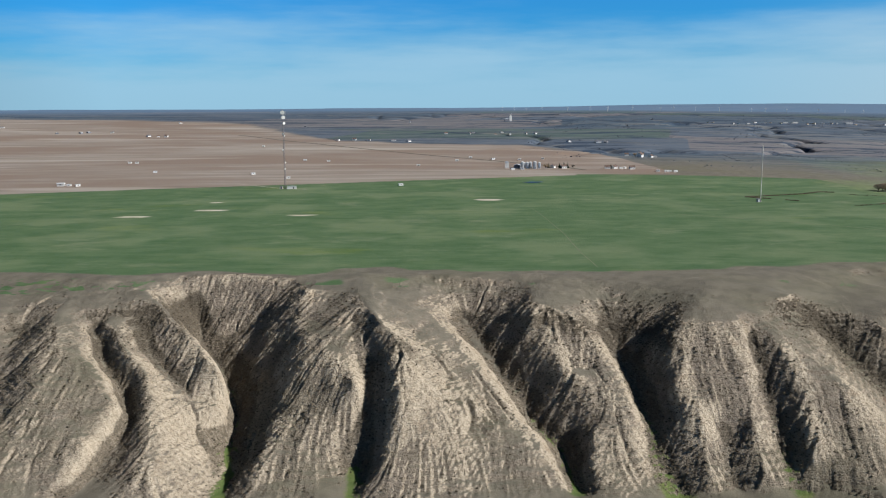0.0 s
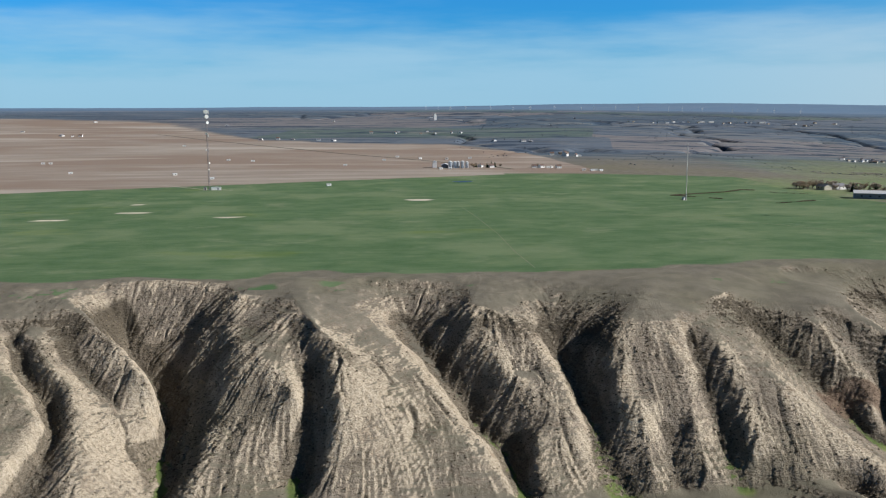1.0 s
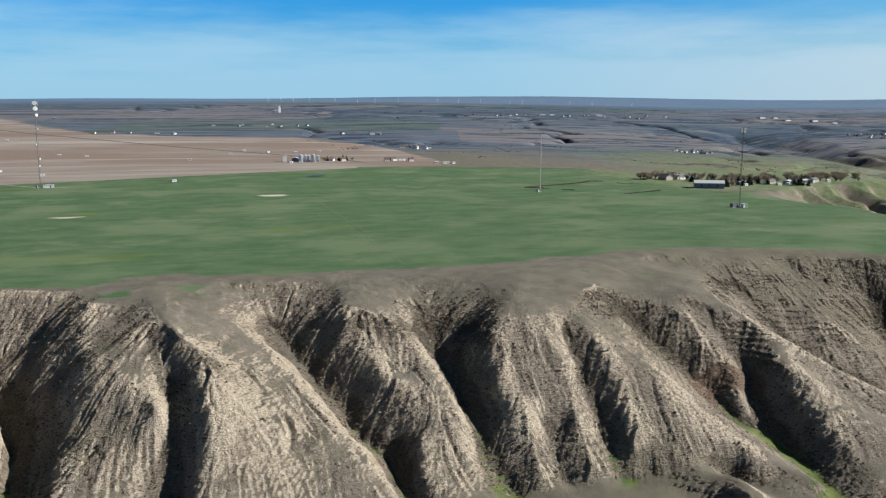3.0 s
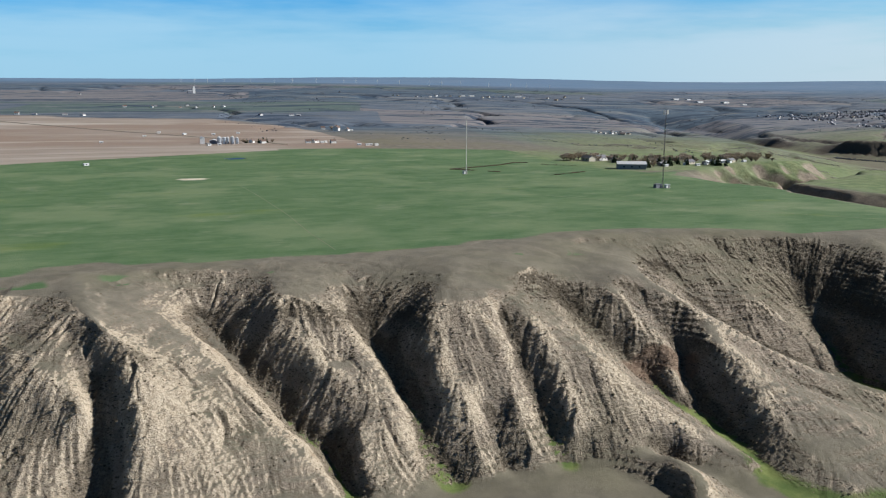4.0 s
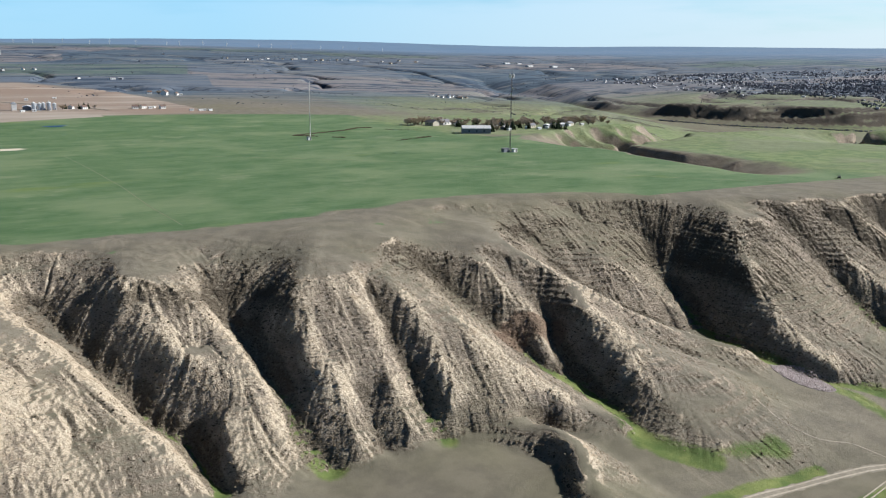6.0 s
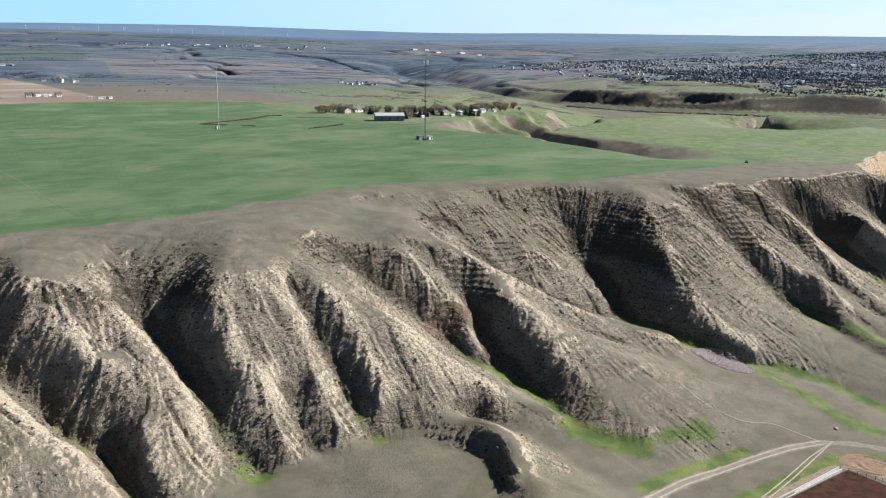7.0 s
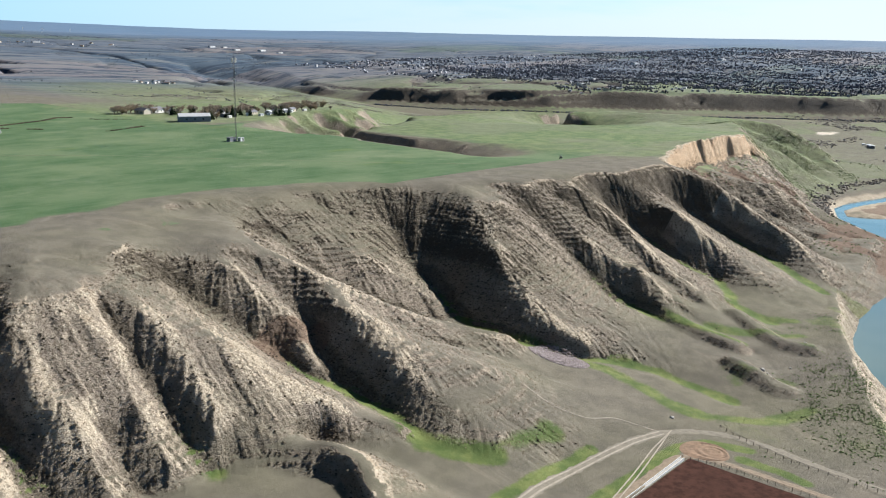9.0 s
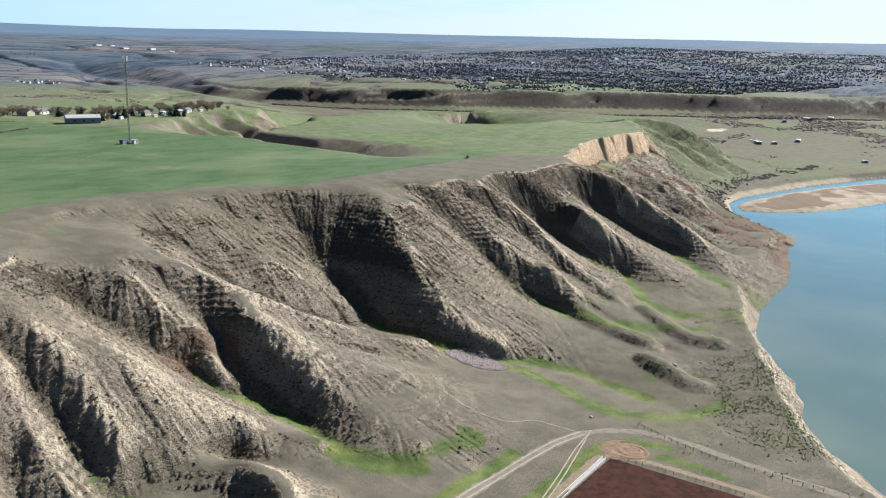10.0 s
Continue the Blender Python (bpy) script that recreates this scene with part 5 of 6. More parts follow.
for x, y in ((-805, 1883), (-772, 1904), (-747, 1917), (-707, 1916), (-584, 1790), (-561, 1785), (-544, 1784), (-192, 1668), (-171, 1667), (-129, 1665), (-86, 1647), (-54, 1633), (9, 1892), (50, 1847), (69, 1900), (108, 1841), (129, 1891), (171, 1836), (185, 1853), (143, 1839), (235, 1632), (277, 1634), (292, 1635), (-1000, 2040), (-660, 2250), (-330, 2120), (-80, 2300), (420, 2050), (560, 2380)):
    put(rnd.choice((cottage, bungalow, shed_b)), x + rnd.uniform(-8, 8), y + rnd.uniform(-8, 8), rnd.uniform(0, 180), rnd.uniform(0.5, 0.7))

# the far grain elevator
elevator = thing("grain_elevator", 174, 2320, 8, "tall white grain elevator with a dark annex, far on the plain", "grain elevator")
elevator.scale = (0.7, 0.7, 0.7)
for nm, dims, mat in (("tower", (5, 0, -1, 9, 9, 19), white_paint), ("headhouse", (5, 0, 18, 5, 5, 6), white_paint), ("annex", (-9, 0, -1, 18, 10, 9), grey_siding)):
    bm = bmesh.new()
    box(bm, *dims)
    part(nm, bm, mat, elevator)
bm = bmesh.new()
prism(bm, [(-19, 8), (1, 8), (-9, 11.5)], -5.5, 5.5)
part("annex_roof", bm, roof_pale, elevator)
bm = bmesh.new()
rod(bm, (8, 0, 18), (8, 0, 31), 0.5, 0.2, 6)
part("spout", bm, grey_steel, elevator)


# ---- trees ----
def spruce(seed, h):
    r = random.Random(seed)
    ob = thing("spruce_tree", 0, 0, 0, "dark green spruce tree in a farm shelter belt", "tree", z=0)
    bm = bmesh.new()
    rod(bm, (0, 0, -0.4), (0, 0, h * 0.96), h * 0.025, 0.02, 7)
    part("trunk", bm, bark, ob)
    bm = bmesh.new()
    tiers = 13
    for k in range(tiers):
        f = k / (tiers - 1)
        z, reach = h * (0.1 + 0.86 * f), h * 0.33 * (1 - f) ** 0.85 + 0.15
        for i in range(int(15 - 8 * f)):
            a = r.uniform(0, 6.283)
            l = reach * r.uniform(0.65, 1.12)
            tip = Vector((math.cos(a) * l, math.sin(a) * l, z - l * r.uniform(0.25, 0.5)))
            side = Vector((-math.sin(a), math.cos(a), 0)) * l * 0.32
            root, mid = Vector((0, 0, z + 0.2)), Vector((math.cos(a), math.sin(a), 0)) * l * 0.6 + Vector((0, 0, z - l * 0.1))
            vs = [bm.verts.new(p) for p in (root, mid + side, tip, mid - side, mid - Vector((0, 0, l * 0.25)))]
            for f3 in ((0, 1, 2), (0, 2, 3), (0, 4, 1), (0, 3, 4), (1, 4, 2), (2, 4, 3)):
                bm.faces.new([vs[q] for q in f3])
    part("crown", bm, needle_mat, ob)
    return ob


def bare_tree(seed, h, mat, label):
    """A short trunk that forks into spreading limbs with a haze of twigs."""
    r = random.Random(seed)
    ob = thing("bare_tree", 0, 0, 0, label, "tree", z=0)
    bm, tw = bmesh.new(), bmesh.new()
    fork = Vector((0, 0, h * 0.12))
    rod(bm, (0, 0, -0.4), fork, h * 0.035, h * 0.028, 7)
    for k in range(9):
        a = 6.283 * k / 9 + r.uniform(-0.3, 0.3)
        lean = r.uniform(0.3, 1.5)
        tip = fork + Vector((math.cos(a) * lean, math.sin(a) * lean, r.uniform(0.7, 1.3))).normalized() * h * r.uniform(0.38, 0.52)
        rod(bm, fork, tip, h * 0.016, h * 0.007, 5, False)
        for _ in range(5):
            root = fork.lerp(tip, r.uniform(0.3, 1.0))
            w = (tip - fork).normalized() * 0.6 + Vector((r.gauss(0, 0.7), r.gauss(0, 0.7), r.uniform(-0.1, 0.5)))
            end = root + w.normalized() * h * r.uniform(0.14, 0.26)
            rod(bm, root, end, h * 0.007, h * 0.003, 4, False)
            for _ in range(26):
                p = root.lerp(end, r.uniform(0.1, 1.1)) + Vector((r.gauss(0, 1), r.gauss(0, 1), r.gauss(0, 1))) * h * 0.03
                t = Vector((r.gauss(0, 1), r.gauss(0, 1), r.gauss(0.4, 0.9))).normalized() * h * r.uniform(0.04, 0.09)
                u = t.cross(Vector((r.gauss(0, 1), r.gauss(0, 1), r.gauss(0, 1)))).normalized() * h * 0.016
                tw.faces.new([tw.verts.new(q) for q in (p - u, p + u, p + t)])
    part("trunk", bm, bark, ob)
    part("crown", tw, mat, ob)
    return ob


spruces = [stand(spruce(11, 11.5), 466, 728), stand(spruce(12, 10.0), 510, 716)]
barren = [stand(bare_tree(21, 11.0, twig_mat, "bare brown broadleaf tree in early spring"), 436, 818), stand(bare_tree(22, 12.0, russet_mat, "russet budding broadleaf tree"), 408, 806), stand(bare_tree(23, 10.5, twig_mat, "bare brown broadleaf tree in early spring"), 520, 770)]
for x, y, s in ((468, 731, 0.9), (513, 718, 1.05), (437, 778, 0.9), (442, 781, 0.75), (428, 716, 0.85), (431, 719, 0.95), (434, 714, 0.8), (438, 722, 0.9), (454, 770, 0.9), (485, 742, 0.8), (143, 1085, 0.7), (153, 1088, 0.75), (150, 1096, 0.8), (130, 1090, 0.6), (205, 1082, 0.6), (232, 1075, 0.6)):
    put(rnd.choice(spruces), x, y, rnd.uniform(0, 360), s)
for x, y, s in ((398, 808, 1.0), (402, 802, 0.85), (412, 812, 0.9), (418, 815, 1.0), (426, 822, 1.1), (444, 824, 1.0), (458, 796, 0.9), (474, 778, 1.0), (482, 780, 1.1), (492, 770, 0.9), (476, 748, 0.8), (530, 752, 1.0), (552, 760, 1.1), (560, 752, 0.9), (405, 815, 1.1), (422, 806, 0.9), (432, 800, 0.8), (454, 806, 1.0), (462, 782, 1.1), (440, 772, 0.9), (423, 712, 0.9), (428, 724, 1.0), (434, 729, 0.95), (440, 716, 0.8), (497, 758, 1.0), (508, 764, 1.1), (518, 782, 1.0), (540, 775, 1.1), (566, 770, 1.0), (580, 790, 1.1), (598, 800, 1.0), (612, 815, 1.1), (590, 765, 0.9), (606, 780, 1.0), (626, 800, 1.0), (640, 826, 1.1), (655, 850, 1.1), (672, 838, 1.0), (690, 860, 1.1), (570, 812, 1.0), (556, 795, 1.0), (126, 1084, 0.7), (160, 1090, 0.6), (297, 1330, 0.9), (286, 1322, 0.8)):
    put(rnd.choice(barren), x, y, rnd.uniform(0, 360), s)

grove = random.Random(17)
for _ in range(34):
    put(grove.choice(barren), grove.uniform(440, 610), grove.uniform(742, 800), grove.uniform(0, 360), grove.uniform(0.6, 1.05))
for _ in range(9):
    put(grove.choice(spruces), grove.uniform(430, 540), grove.uniform(722, 770), grove.uniform(0, 360), grove.uniform(0.6, 1.0))


# clumps for growth that nobody could count
def clumps(places, sizes, flat, seed, ring=6, jag=0.35):
    """Rough tufts: a jittered double cone for each place."""
    r = np.random.default_rng(seed)
    n = len(places)
    a = np.linspace(0, 2 * math.pi, ring, endpoint=False)[None] + r.uniform(0, 6.3, (n, 1))
    rad = sizes[:, None] * (1 + r.uniform(-jag, jag, (n, ring)))
    rim = np.stack([np.cos(a) * rad, np.sin(a) * rad, sizes[:, None] * flat * r.uniform(0.15, 0.75, (n, ring))], -1)
    top = np.stack([r.normal(0, 0.18, n) * sizes, r.normal(0, 0.18, n) * sizes, sizes * flat * r.uniform(0.9, 1.4, n)], -1)[:, None]
    low = np.stack([0 * sizes, 0 * sizes, -0.35 * sizes], -1)[:, None]
    v = np.concatenate([rim, top, low], 1) + np.asarray(places)[:, None]
    k = np.arange(ring)
    f = np.concatenate([np.stack([k, (k + 1) % ring, np.full(ring, ring)], -1), np.stack([(k + 1) % ring, k, np.full(ring, ring + 1)], -1)])
    return v.reshape(-1, 3), (f[None] + (ring + 2) * np.arange(n)[:, None, None]).reshape(-1, 3)


def scatter(count, x0, x1, y0, y1, keep, seed):
    """Places on the ground in a rectangle, kept by a chance that depends on the place."""
    r = np.random.default_rng(seed)
    x, y = r.uniform(x0, x1, count), r.uniform(y0, y1, count)
    z = on_sheet(x, y)
    ok = r.uniform(0, 1, count) < keep(x, y, z)
    return np.stack([x[ok], y[ok], z[ok]], -1)


# scrub crowds slopes turned from the sun and deepens their shade
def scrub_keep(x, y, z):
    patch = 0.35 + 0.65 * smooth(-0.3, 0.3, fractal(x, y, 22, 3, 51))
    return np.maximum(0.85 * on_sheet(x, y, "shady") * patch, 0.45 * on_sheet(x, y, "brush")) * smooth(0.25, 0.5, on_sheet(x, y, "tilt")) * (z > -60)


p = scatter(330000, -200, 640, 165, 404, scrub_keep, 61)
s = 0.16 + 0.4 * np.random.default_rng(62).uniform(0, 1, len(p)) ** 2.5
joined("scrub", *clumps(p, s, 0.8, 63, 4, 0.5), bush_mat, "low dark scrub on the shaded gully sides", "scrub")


def tussock_keep(x, y, z):
    return smooth(0.2, 0.45, on_sheet(x, y, "tilt")) * (0.35 + 0.65 * smooth(-0.3, 0.4, fractal(x, y, 9, 3, 52))) * (1 - on_sheet(x, y, "crop"))


p = scatter(90000, -175, 560, 175, 402, tussock_keep, 64)
s = np.random.default_rng(65).uniform(0.1, 0.28, len(p))
joined("tussocks", *clumps(p, s, 0.8, 66, 4), straw_mat, "dry bunch grass tussocks on the scarp", "grass")


def bank_keep(x, y, z):
    bank = smooth(70, 10, np.abs(y - (112 + 0.42 * (x - 262))) + 0 * z)
    core = smooth(22, 6, near_line([[(338, 166, 0), (318, 155, 0), (298, 150, 0), (284, 138, 0)]], x, y, 30))
    return np.maximum(0.22 * bank * smooth(-0.1, 0.35, fractal(x, y, 12, 3, 53)), core * smooth(-0.35, 0.15, fractal(x, y, 8, 3, 62))) * (z > -60.5) * (z < -52)


p = scatter(34000, 250, 420, 95, 205, bank_keep, 67)
s = 0.12 + 0.38 * np.random.default_rng(68).uniform(0, 1, len(p)) ** 2
joined("bank_scrub", *clumps(p, s, 0.7, 69), green_bush_mat, "green willow scrub along the river bank", "scrub")
p = scatter(4000, 560, 1050, 200, 420, lambda x, y, z: smooth(0.0, 0.4, fractal(x, y, 40, 3, 54)) * (z > -63) * (z < -20), 70)
s = np.random.default_rng(71).uniform(0.3, 1.0, len(p))
joined("slope_scrub", *clumps(p, s, 0.7, 72), green_bush_mat, "scattered scrub on the far slopes", "scrub")
p = scatter(24000, 1040, 1750, 250, 900, lambda x, y, z: smooth(0.0, 0.3, fractal(x, y, 90, 3, 55)) * (z < -50) * (z > -62), 73)
s = np.random.default_rng(74).uniform(0.6, 2.2, len(p))
joined("valley_thicket", *clumps(p, s, 0.6, 75, 4, 0.5), thicket_mat, "bare brown cottonwood thicket on the valley floor", "thicket")
p = scatter(24000, 540, 1120, 760, 1150, lambda x, y, z: smooth(0.0, 0.3, fractal(x, y, 60, 3, 56)) * (z < -12), 76)
s = np.random.default_rng(77).uniform(0.35, 0.95, len(p))
joined("coulee_thicket", *clumps(p, s, 0.7, 78, 4, 0.5), thicket_mat, "bare brown trees along the draw below a farm", "thicket")

rail_line = [[(1085, 1160, 0), (1127, 1053, 0), (1218, 887, 0), (1345, 745, 0), (1552, 522, 0), (1750, 318, 0)]]
hedge = [[(257, 749, 0), (290, 763, 0), (317, 777, 0), (339, 796, 0), (350, 790, 0), (360, 765, 0), (382, 754, 0)], [(257, 749, 0), (272, 735, 0), (288, 717, 0)], [(315, 677, 0), (356, 694, 0)]]
p = scatter(60000, 250, 390, 670, 800, lambda x, y, z: smooth(1.8, 0.6, near_line(hedge, x, y, 10)) * smooth(-0.4, 0.1, fractal(x, y, 25, 2, 58)), 82)
joined("field_hedge", *clumps(p, np.random.default_rng(83).uniform(0.3, 0.8, len(p)), 0.9, 84, 5), bush_mat, "dark dry brush along a field ditch", "hedge")
p = scatter(90000, 1000, 1800, 250, 1250, lambda x, y, z: smooth(8, 3, near_line(rail_line, x, y, 30)), 87)
joined("rail_brush", *clumps(p, np.random.default_rng(88).uniform(0.8, 1.5, len(p)), 1.1, 89, 4), hazy_tree_mat, "dark line of brush at the foot of the far bluffs", "thicket")

town = [(1390, 1330), (1490, 1085), (1310, 935), (1440, 805), (1640, 565), (1950, 490), (2500, 350), (3500, 420), (3400, 1500), (2300, 1720), (1750, 1780), (1380, 1720)]


def in_town(x, y):
    inside = np.zeros(np.shape(x), bool)
    for (xa, ya), (xb, yb) in zip(town, town[1:] + town[:1]):
        inside ^= ((ya > y) != (yb > y)) & (x < (xb - xa) * (y - ya) / (yb - ya + 1e-9) + xa)
    return inside


def draw_keep(x, y, z):
    low = np.maximum(np.exp(-(fractal(x, y, 420, 4, 26) / 0.05) ** 2), 0.6 * np.exp(-(fractal(x, y, 170, 3, 38) / 0.06) ** 2))
    return low * smooth(-300, 100, x + 0.4 * y - 900) * (np.hypot(x, y) > 1150) * (z > -35) * ~in_town(x, y)


p = scatter(46000, 150, 2400, 950, 2900, draw_keep, 92)
joined("draw_brush", *clumps(p, np.random.default_rng(93).uniform(0.6, 1.5, len(p)), 0.8, 94, 4), hazy_tree_mat, "dark brush in the draws of the plain", "thicket")

# ---- the town beyond the bluffs ----
p = scatter(125000, 1290, 3500, 340, 1800, lambda x, y, z: in_town(x, y) * smooth(-0.45, 0.25, fractal(x, y, 150, 4, 57)) * (0.3 + 0.7 * smooth(2900, 1500, np.hypot(x, y))), 79)
s = 0.9 + 1.3 * np.random.default_rng(80).uniform(0, 1, len(p)) ** 1.5
joined("town_trees", *clumps(p, s, 1.6, 81, 4, 0.4), hazy_tree_mat, "dark spruces and bare trees among the houses of a town", "trees")


def roofs(places, turns, lx, ly, h, seed):
    """Plain gabled houses, walls and roof, one for each place."""
    r = np.random.default_rng(seed)
    n = len(places)
    k = r.uniform(0.8, 1.25, (n, 1))
    c, s_ = np.cos(turns)[:, None], np.sin(turns)[:, None]
    bx = np.array([-1, 1, 1, -1, -1, 1, 1, -1, -1, 1]) * lx / 2 * k
    by = np.array([-1, -1, 1, 1, -1, -1, 1, 1, 0, 0]) * ly / 2 * k
    bz = np.array([-0.5, -0.5, -0.5, -0.5, h, h, h, h, h * 1.55, h * 1.55]) * k
    v = np.stack([bx * c - by * s_, bx * s_ + by * c, bz], -1) + np.asarray(places)[:, None]
    quads = np.array([(0, 1, 5, 4), (2, 3, 7, 6), (4, 5, 9, 8), (6, 7, 8, 9), (1, 2, 6, 5), (3, 0, 4, 7), (5, 6, 9, 9), (7, 4, 8, 8)])
    f = (quads[None] + 10 * np.arange(n)[:, None, None]).reshape(-1, 4)
    return v.reshape(-1, 3), [tuple(dict.fromkeys(q)) for q in f.tolist()]


roof_mat = varied("town walls and roofs", ((0.1, 0.11, 0.14), (0.66, 0.66, 0.69), (0.17, 0.178, 0.205)), 0.7, 0.05)
p = scatter(6800, 1290, 3500, 340, 1800, lambda x, y, z: in_town(x, y) * 0.45, 84)
v, f = roofs(p, np.where(np.random.default_rng(85).uniform(0, 1, len(p)) < 0.6, 0.4, 1.97), 5.6, 4.2, 2.0, 86)
me = bpy.data.meshes.new("town_houses")
me.from_pydata(v.tolist(), [], f)
me.materials.append(roof_mat)
me.update()
tagged(new("town_houses", me), "pale houses of a distant town among trees", "houses", kind="stuff")
villa = house(15, 9, 4.6, 24, white_paint, roof_grey, "white town house with a grey roof", "house", False, "town_house", 2)
stand(villa, 1330, 900, 40)
lodge = house(14, 10, 4.2, 26, cream_paint, roof_brown, "cream town house with a brown roof", "house", False, "town_house", 2)
stand(lodge, 1362, 872, 30)
hall = house(48, 26, 8, 6, white_paint, roof_pale, "large flat white town building", "building", False, "town_hall", 4)
stand(hall, 1500, 1010, 20)
hall.scale = (0.4, 0.4, 0.4)
for ob in (villa, lodge):
    ob["group"] = "houses of the town"
made = 0
tr = random.Random(8)
while made < 110:
    x, y = tr.uniform(1300, 2300), tr.uniform(500, 1780)
    if not in_town(np.array(x), np.array(y)) or tr.random() > 1.25 - math.hypot(x, y) / 2900:
        continue
    put(tr.choice((villa, villa, lodge)), 18 * round(x / 18) + tr.uniform(-2, 2), 30 * round(y / 30) + tr.uniform(-3, 3), tr.choice((25, 25, 115)), tr.uniform(0.38, 0.55))
    made += 1
for x, y, a, k in ((1440, 1150, 30, 0.6), (1420, 880, 40, 0.6), (1560, 820, 20, 0.7), (1700, 1100, 0, 0.9), (1850, 1350, 10, 1.0), (2100, 1000, 20, 1.1), (2250, 1300, 0, 1.2), (2400, 900, 10, 1.0), (2000, 760, 30, 0.8), (2600, 1200, 0, 1.3), (1543, 2275, 10, 1.0), (1578, 2262, 10, 0.8), (1550, 2170, 20, 1.2), (1600, 2120, 15, 1.1), (1640, 2090, 10, 0.9), (877, 2290, 5, 0.6), (905, 2298, 5, 0.7), (1040, 2290, 0, 0.9), (1642, 424, 10, 0.7), (1690, 392, 10, 0.9), (1244, 409, 20, 0.4), (1305, 360, 15, 0.5)):
    put(hall, x, y, a, k * 0.42)
for x, y in [(652 + 26 * i + tr.uniform(-12, 12), 2215 + 4 * i + tr.uniform(-30, 50)) for i in range(24)] + [(740 + tr.uniform(0, 90), 1335 + tr.uniform(0, 70)) for i in range(16)]:
    put(tr.choice((villa, lodge)), x, y, tr.uniform(0, 180), tr.uniform(0.38, 0.6))


for x, y, a, k in ((1217, 392, 20, 0.8), (1227, 398, 15, 0.7), (1234, 376, 25, 0.75), (1290, 358, 10, 0.8), (1128, 246, 30, 0.6), (1553, 439, 20, 0.8), (1625, 413, 25, 1.0)):
    put(shed_b, x, y, a, k)
p = scatter(9000, 680, 1120, 255, 360, lambda x, y, z: smooth(13, 3, near_line([[(700, 268, 0), (730, 296, 0), (775, 315, 0), (830, 322, 0), (890, 312, 0), (960, 300, 0), (1040, 285, 0)]], x, y, 20)) * smooth(-0.2, 0.2, fractal(x, y, 18, 2, 59)) * (z > -65), 95)
joined("bank_thicket", *clumps(p, np.random.default_rng(96).uniform(0.5, 1.5, len(p)), 0.9, 97, 5, 0.5), thicket_mat, "dark budding willows and brush along the river bend", "thicket")
p = scatter(9000, 735, 960, 300, 465, lambda x, y, z: smooth(-0.1, 0.3, fractal(x, y, 25, 3, 60)) * (z > -60) * (z < -9), 98)
joined("flank_scrub", *clumps(p, np.random.default_rng(99).uniform(0.3, 0.8, len(p)), 0.7, 100, 4), green_bush_mat, "grey green scrub on a hill flank", "scrub")

# ---- wind turbines on the skyline ----
def turbine(x, y, h, spin):
    ob = thing("wind_turbine", x, y, 200, "white three-bladed wind turbine on the skyline", "wind turbine", "wind farm")
    bm = bmesh.new()
    rod(bm, (0, 0, -1), (0, 0, h), 0.6, 0.35, 10)
    part("tower", bm, white_paint, ob)
    bm = bmesh.new()
    box(bm, 0, 0.5, h - 0.5, 0.9, 2.6, 1.0)
    nacelle = part("nacelle", bm, white_paint, ob)
    for i in range(3):
        a = radians(spin + 120 * i)
        w = Vector((math.sin(a), 0, math.cos(a)))
        bm = bmesh.new()
        rod(bm, Vector((0, -2.2, h)), Vector((0, -2.2, h)) + w * h * 0.56, 0.4, 0.1, 5)
        part("blade", bm, white_paint, nacelle)
    return ob


first = turbine(300, 3700, 13, 10)
for i in range(18):
    az = radians(4 + 24 * i / 18 + tr.uniform(-0.4, 0.4))
    d = tr.uniform(3500, 3900)
    put(first, d * math.sin(az), d * math.cos(az), tr.uniform(-20, 20), tr.uniform(0.85, 1.1))


# ---- the flat below: track, fence, pen ----
def ribbon(name, line, width, material, label, category, lift=0.07, wobble=0.3):
    """A strip laid over the ground along a line."""
    d = dense([(x, y, 0) for x, y in line], 2.0)
    for _ in range(6):
        d[1:-1] = (d[:-2] + d[2:]) / 2 * 0.5 + d[1:-1] * 0.5
    t = np.gradient(d[:, :2], axis=0)
    t /= np.linalg.norm(t, axis=1)[:, None] + 1e-9
    side = np.stack([-t[:, 1], t[:, 0]], -1)
    bm = bmesh.new()
    rws = []
    for k, (p, s) in enumerate(zip(d, side)):
        w = width * (1 + wobble * 0.5 * math.sin(k * 1.7) * math.sin(k * 0.61))
        rws.append([bm.verts.new((*(q := p[:2] + s * w * f), floor_at(*q) + (lift if abs(f) < 0.4 else -0.02))) for f in (-0.5, -0.3, 0, 0.3, 0.5)])
    for a, b in zip(rws[:-1], rws[1:]):
        for i in range(4):
            bm.faces.new((a[i], a[i + 1], b[i + 1], b[i]))
    bmesh.ops.recalc_face_normals(bm, faces=bm.faces)
    me = bpy.data.meshes.new(name)
    bm.to_mesh(me)
    bm.free()
    me.materials.append(material)
    return tagged(new(name, me), label, category, kind="structure")


road_line = [(60, 176), (90, 188), (120, 196), (150, 200), (180, 202), (198, 201), (213, 200), (230, 198), (243, 194.5), (252, 188), (258, 178), (259, 166), (256, 150), (253, 130), (252, 100)]
ribbon("road", road_line, 4.2, road_soil, "broad tan dirt road curving round a pen on the flat", "road", 0.05, 0.5)
for off in (-1.0, 1.0):
    ribbon("road", [(x, y + off) for x, y in road_line[:9]], 0.9, gravel, "pale gravel wheel track on a dirt road", "road", 0.1)
for off in (-0.8, 0.8):
    ribbon("road", [(247 + off * 0.4, 193), (229, 190 + off), (210, 186 + off), (190, 182.5 + off), (160, 178 + off)], 0.55, gravel, "faint earth wheel track beside a pen", "road", 0.07)
ribbon("road", [(243, 196), (238, 210), (228, 214), (222, 226), (224, 240)], 0.5, gravel, "thin stock path up to a gully", "road", 0.05)
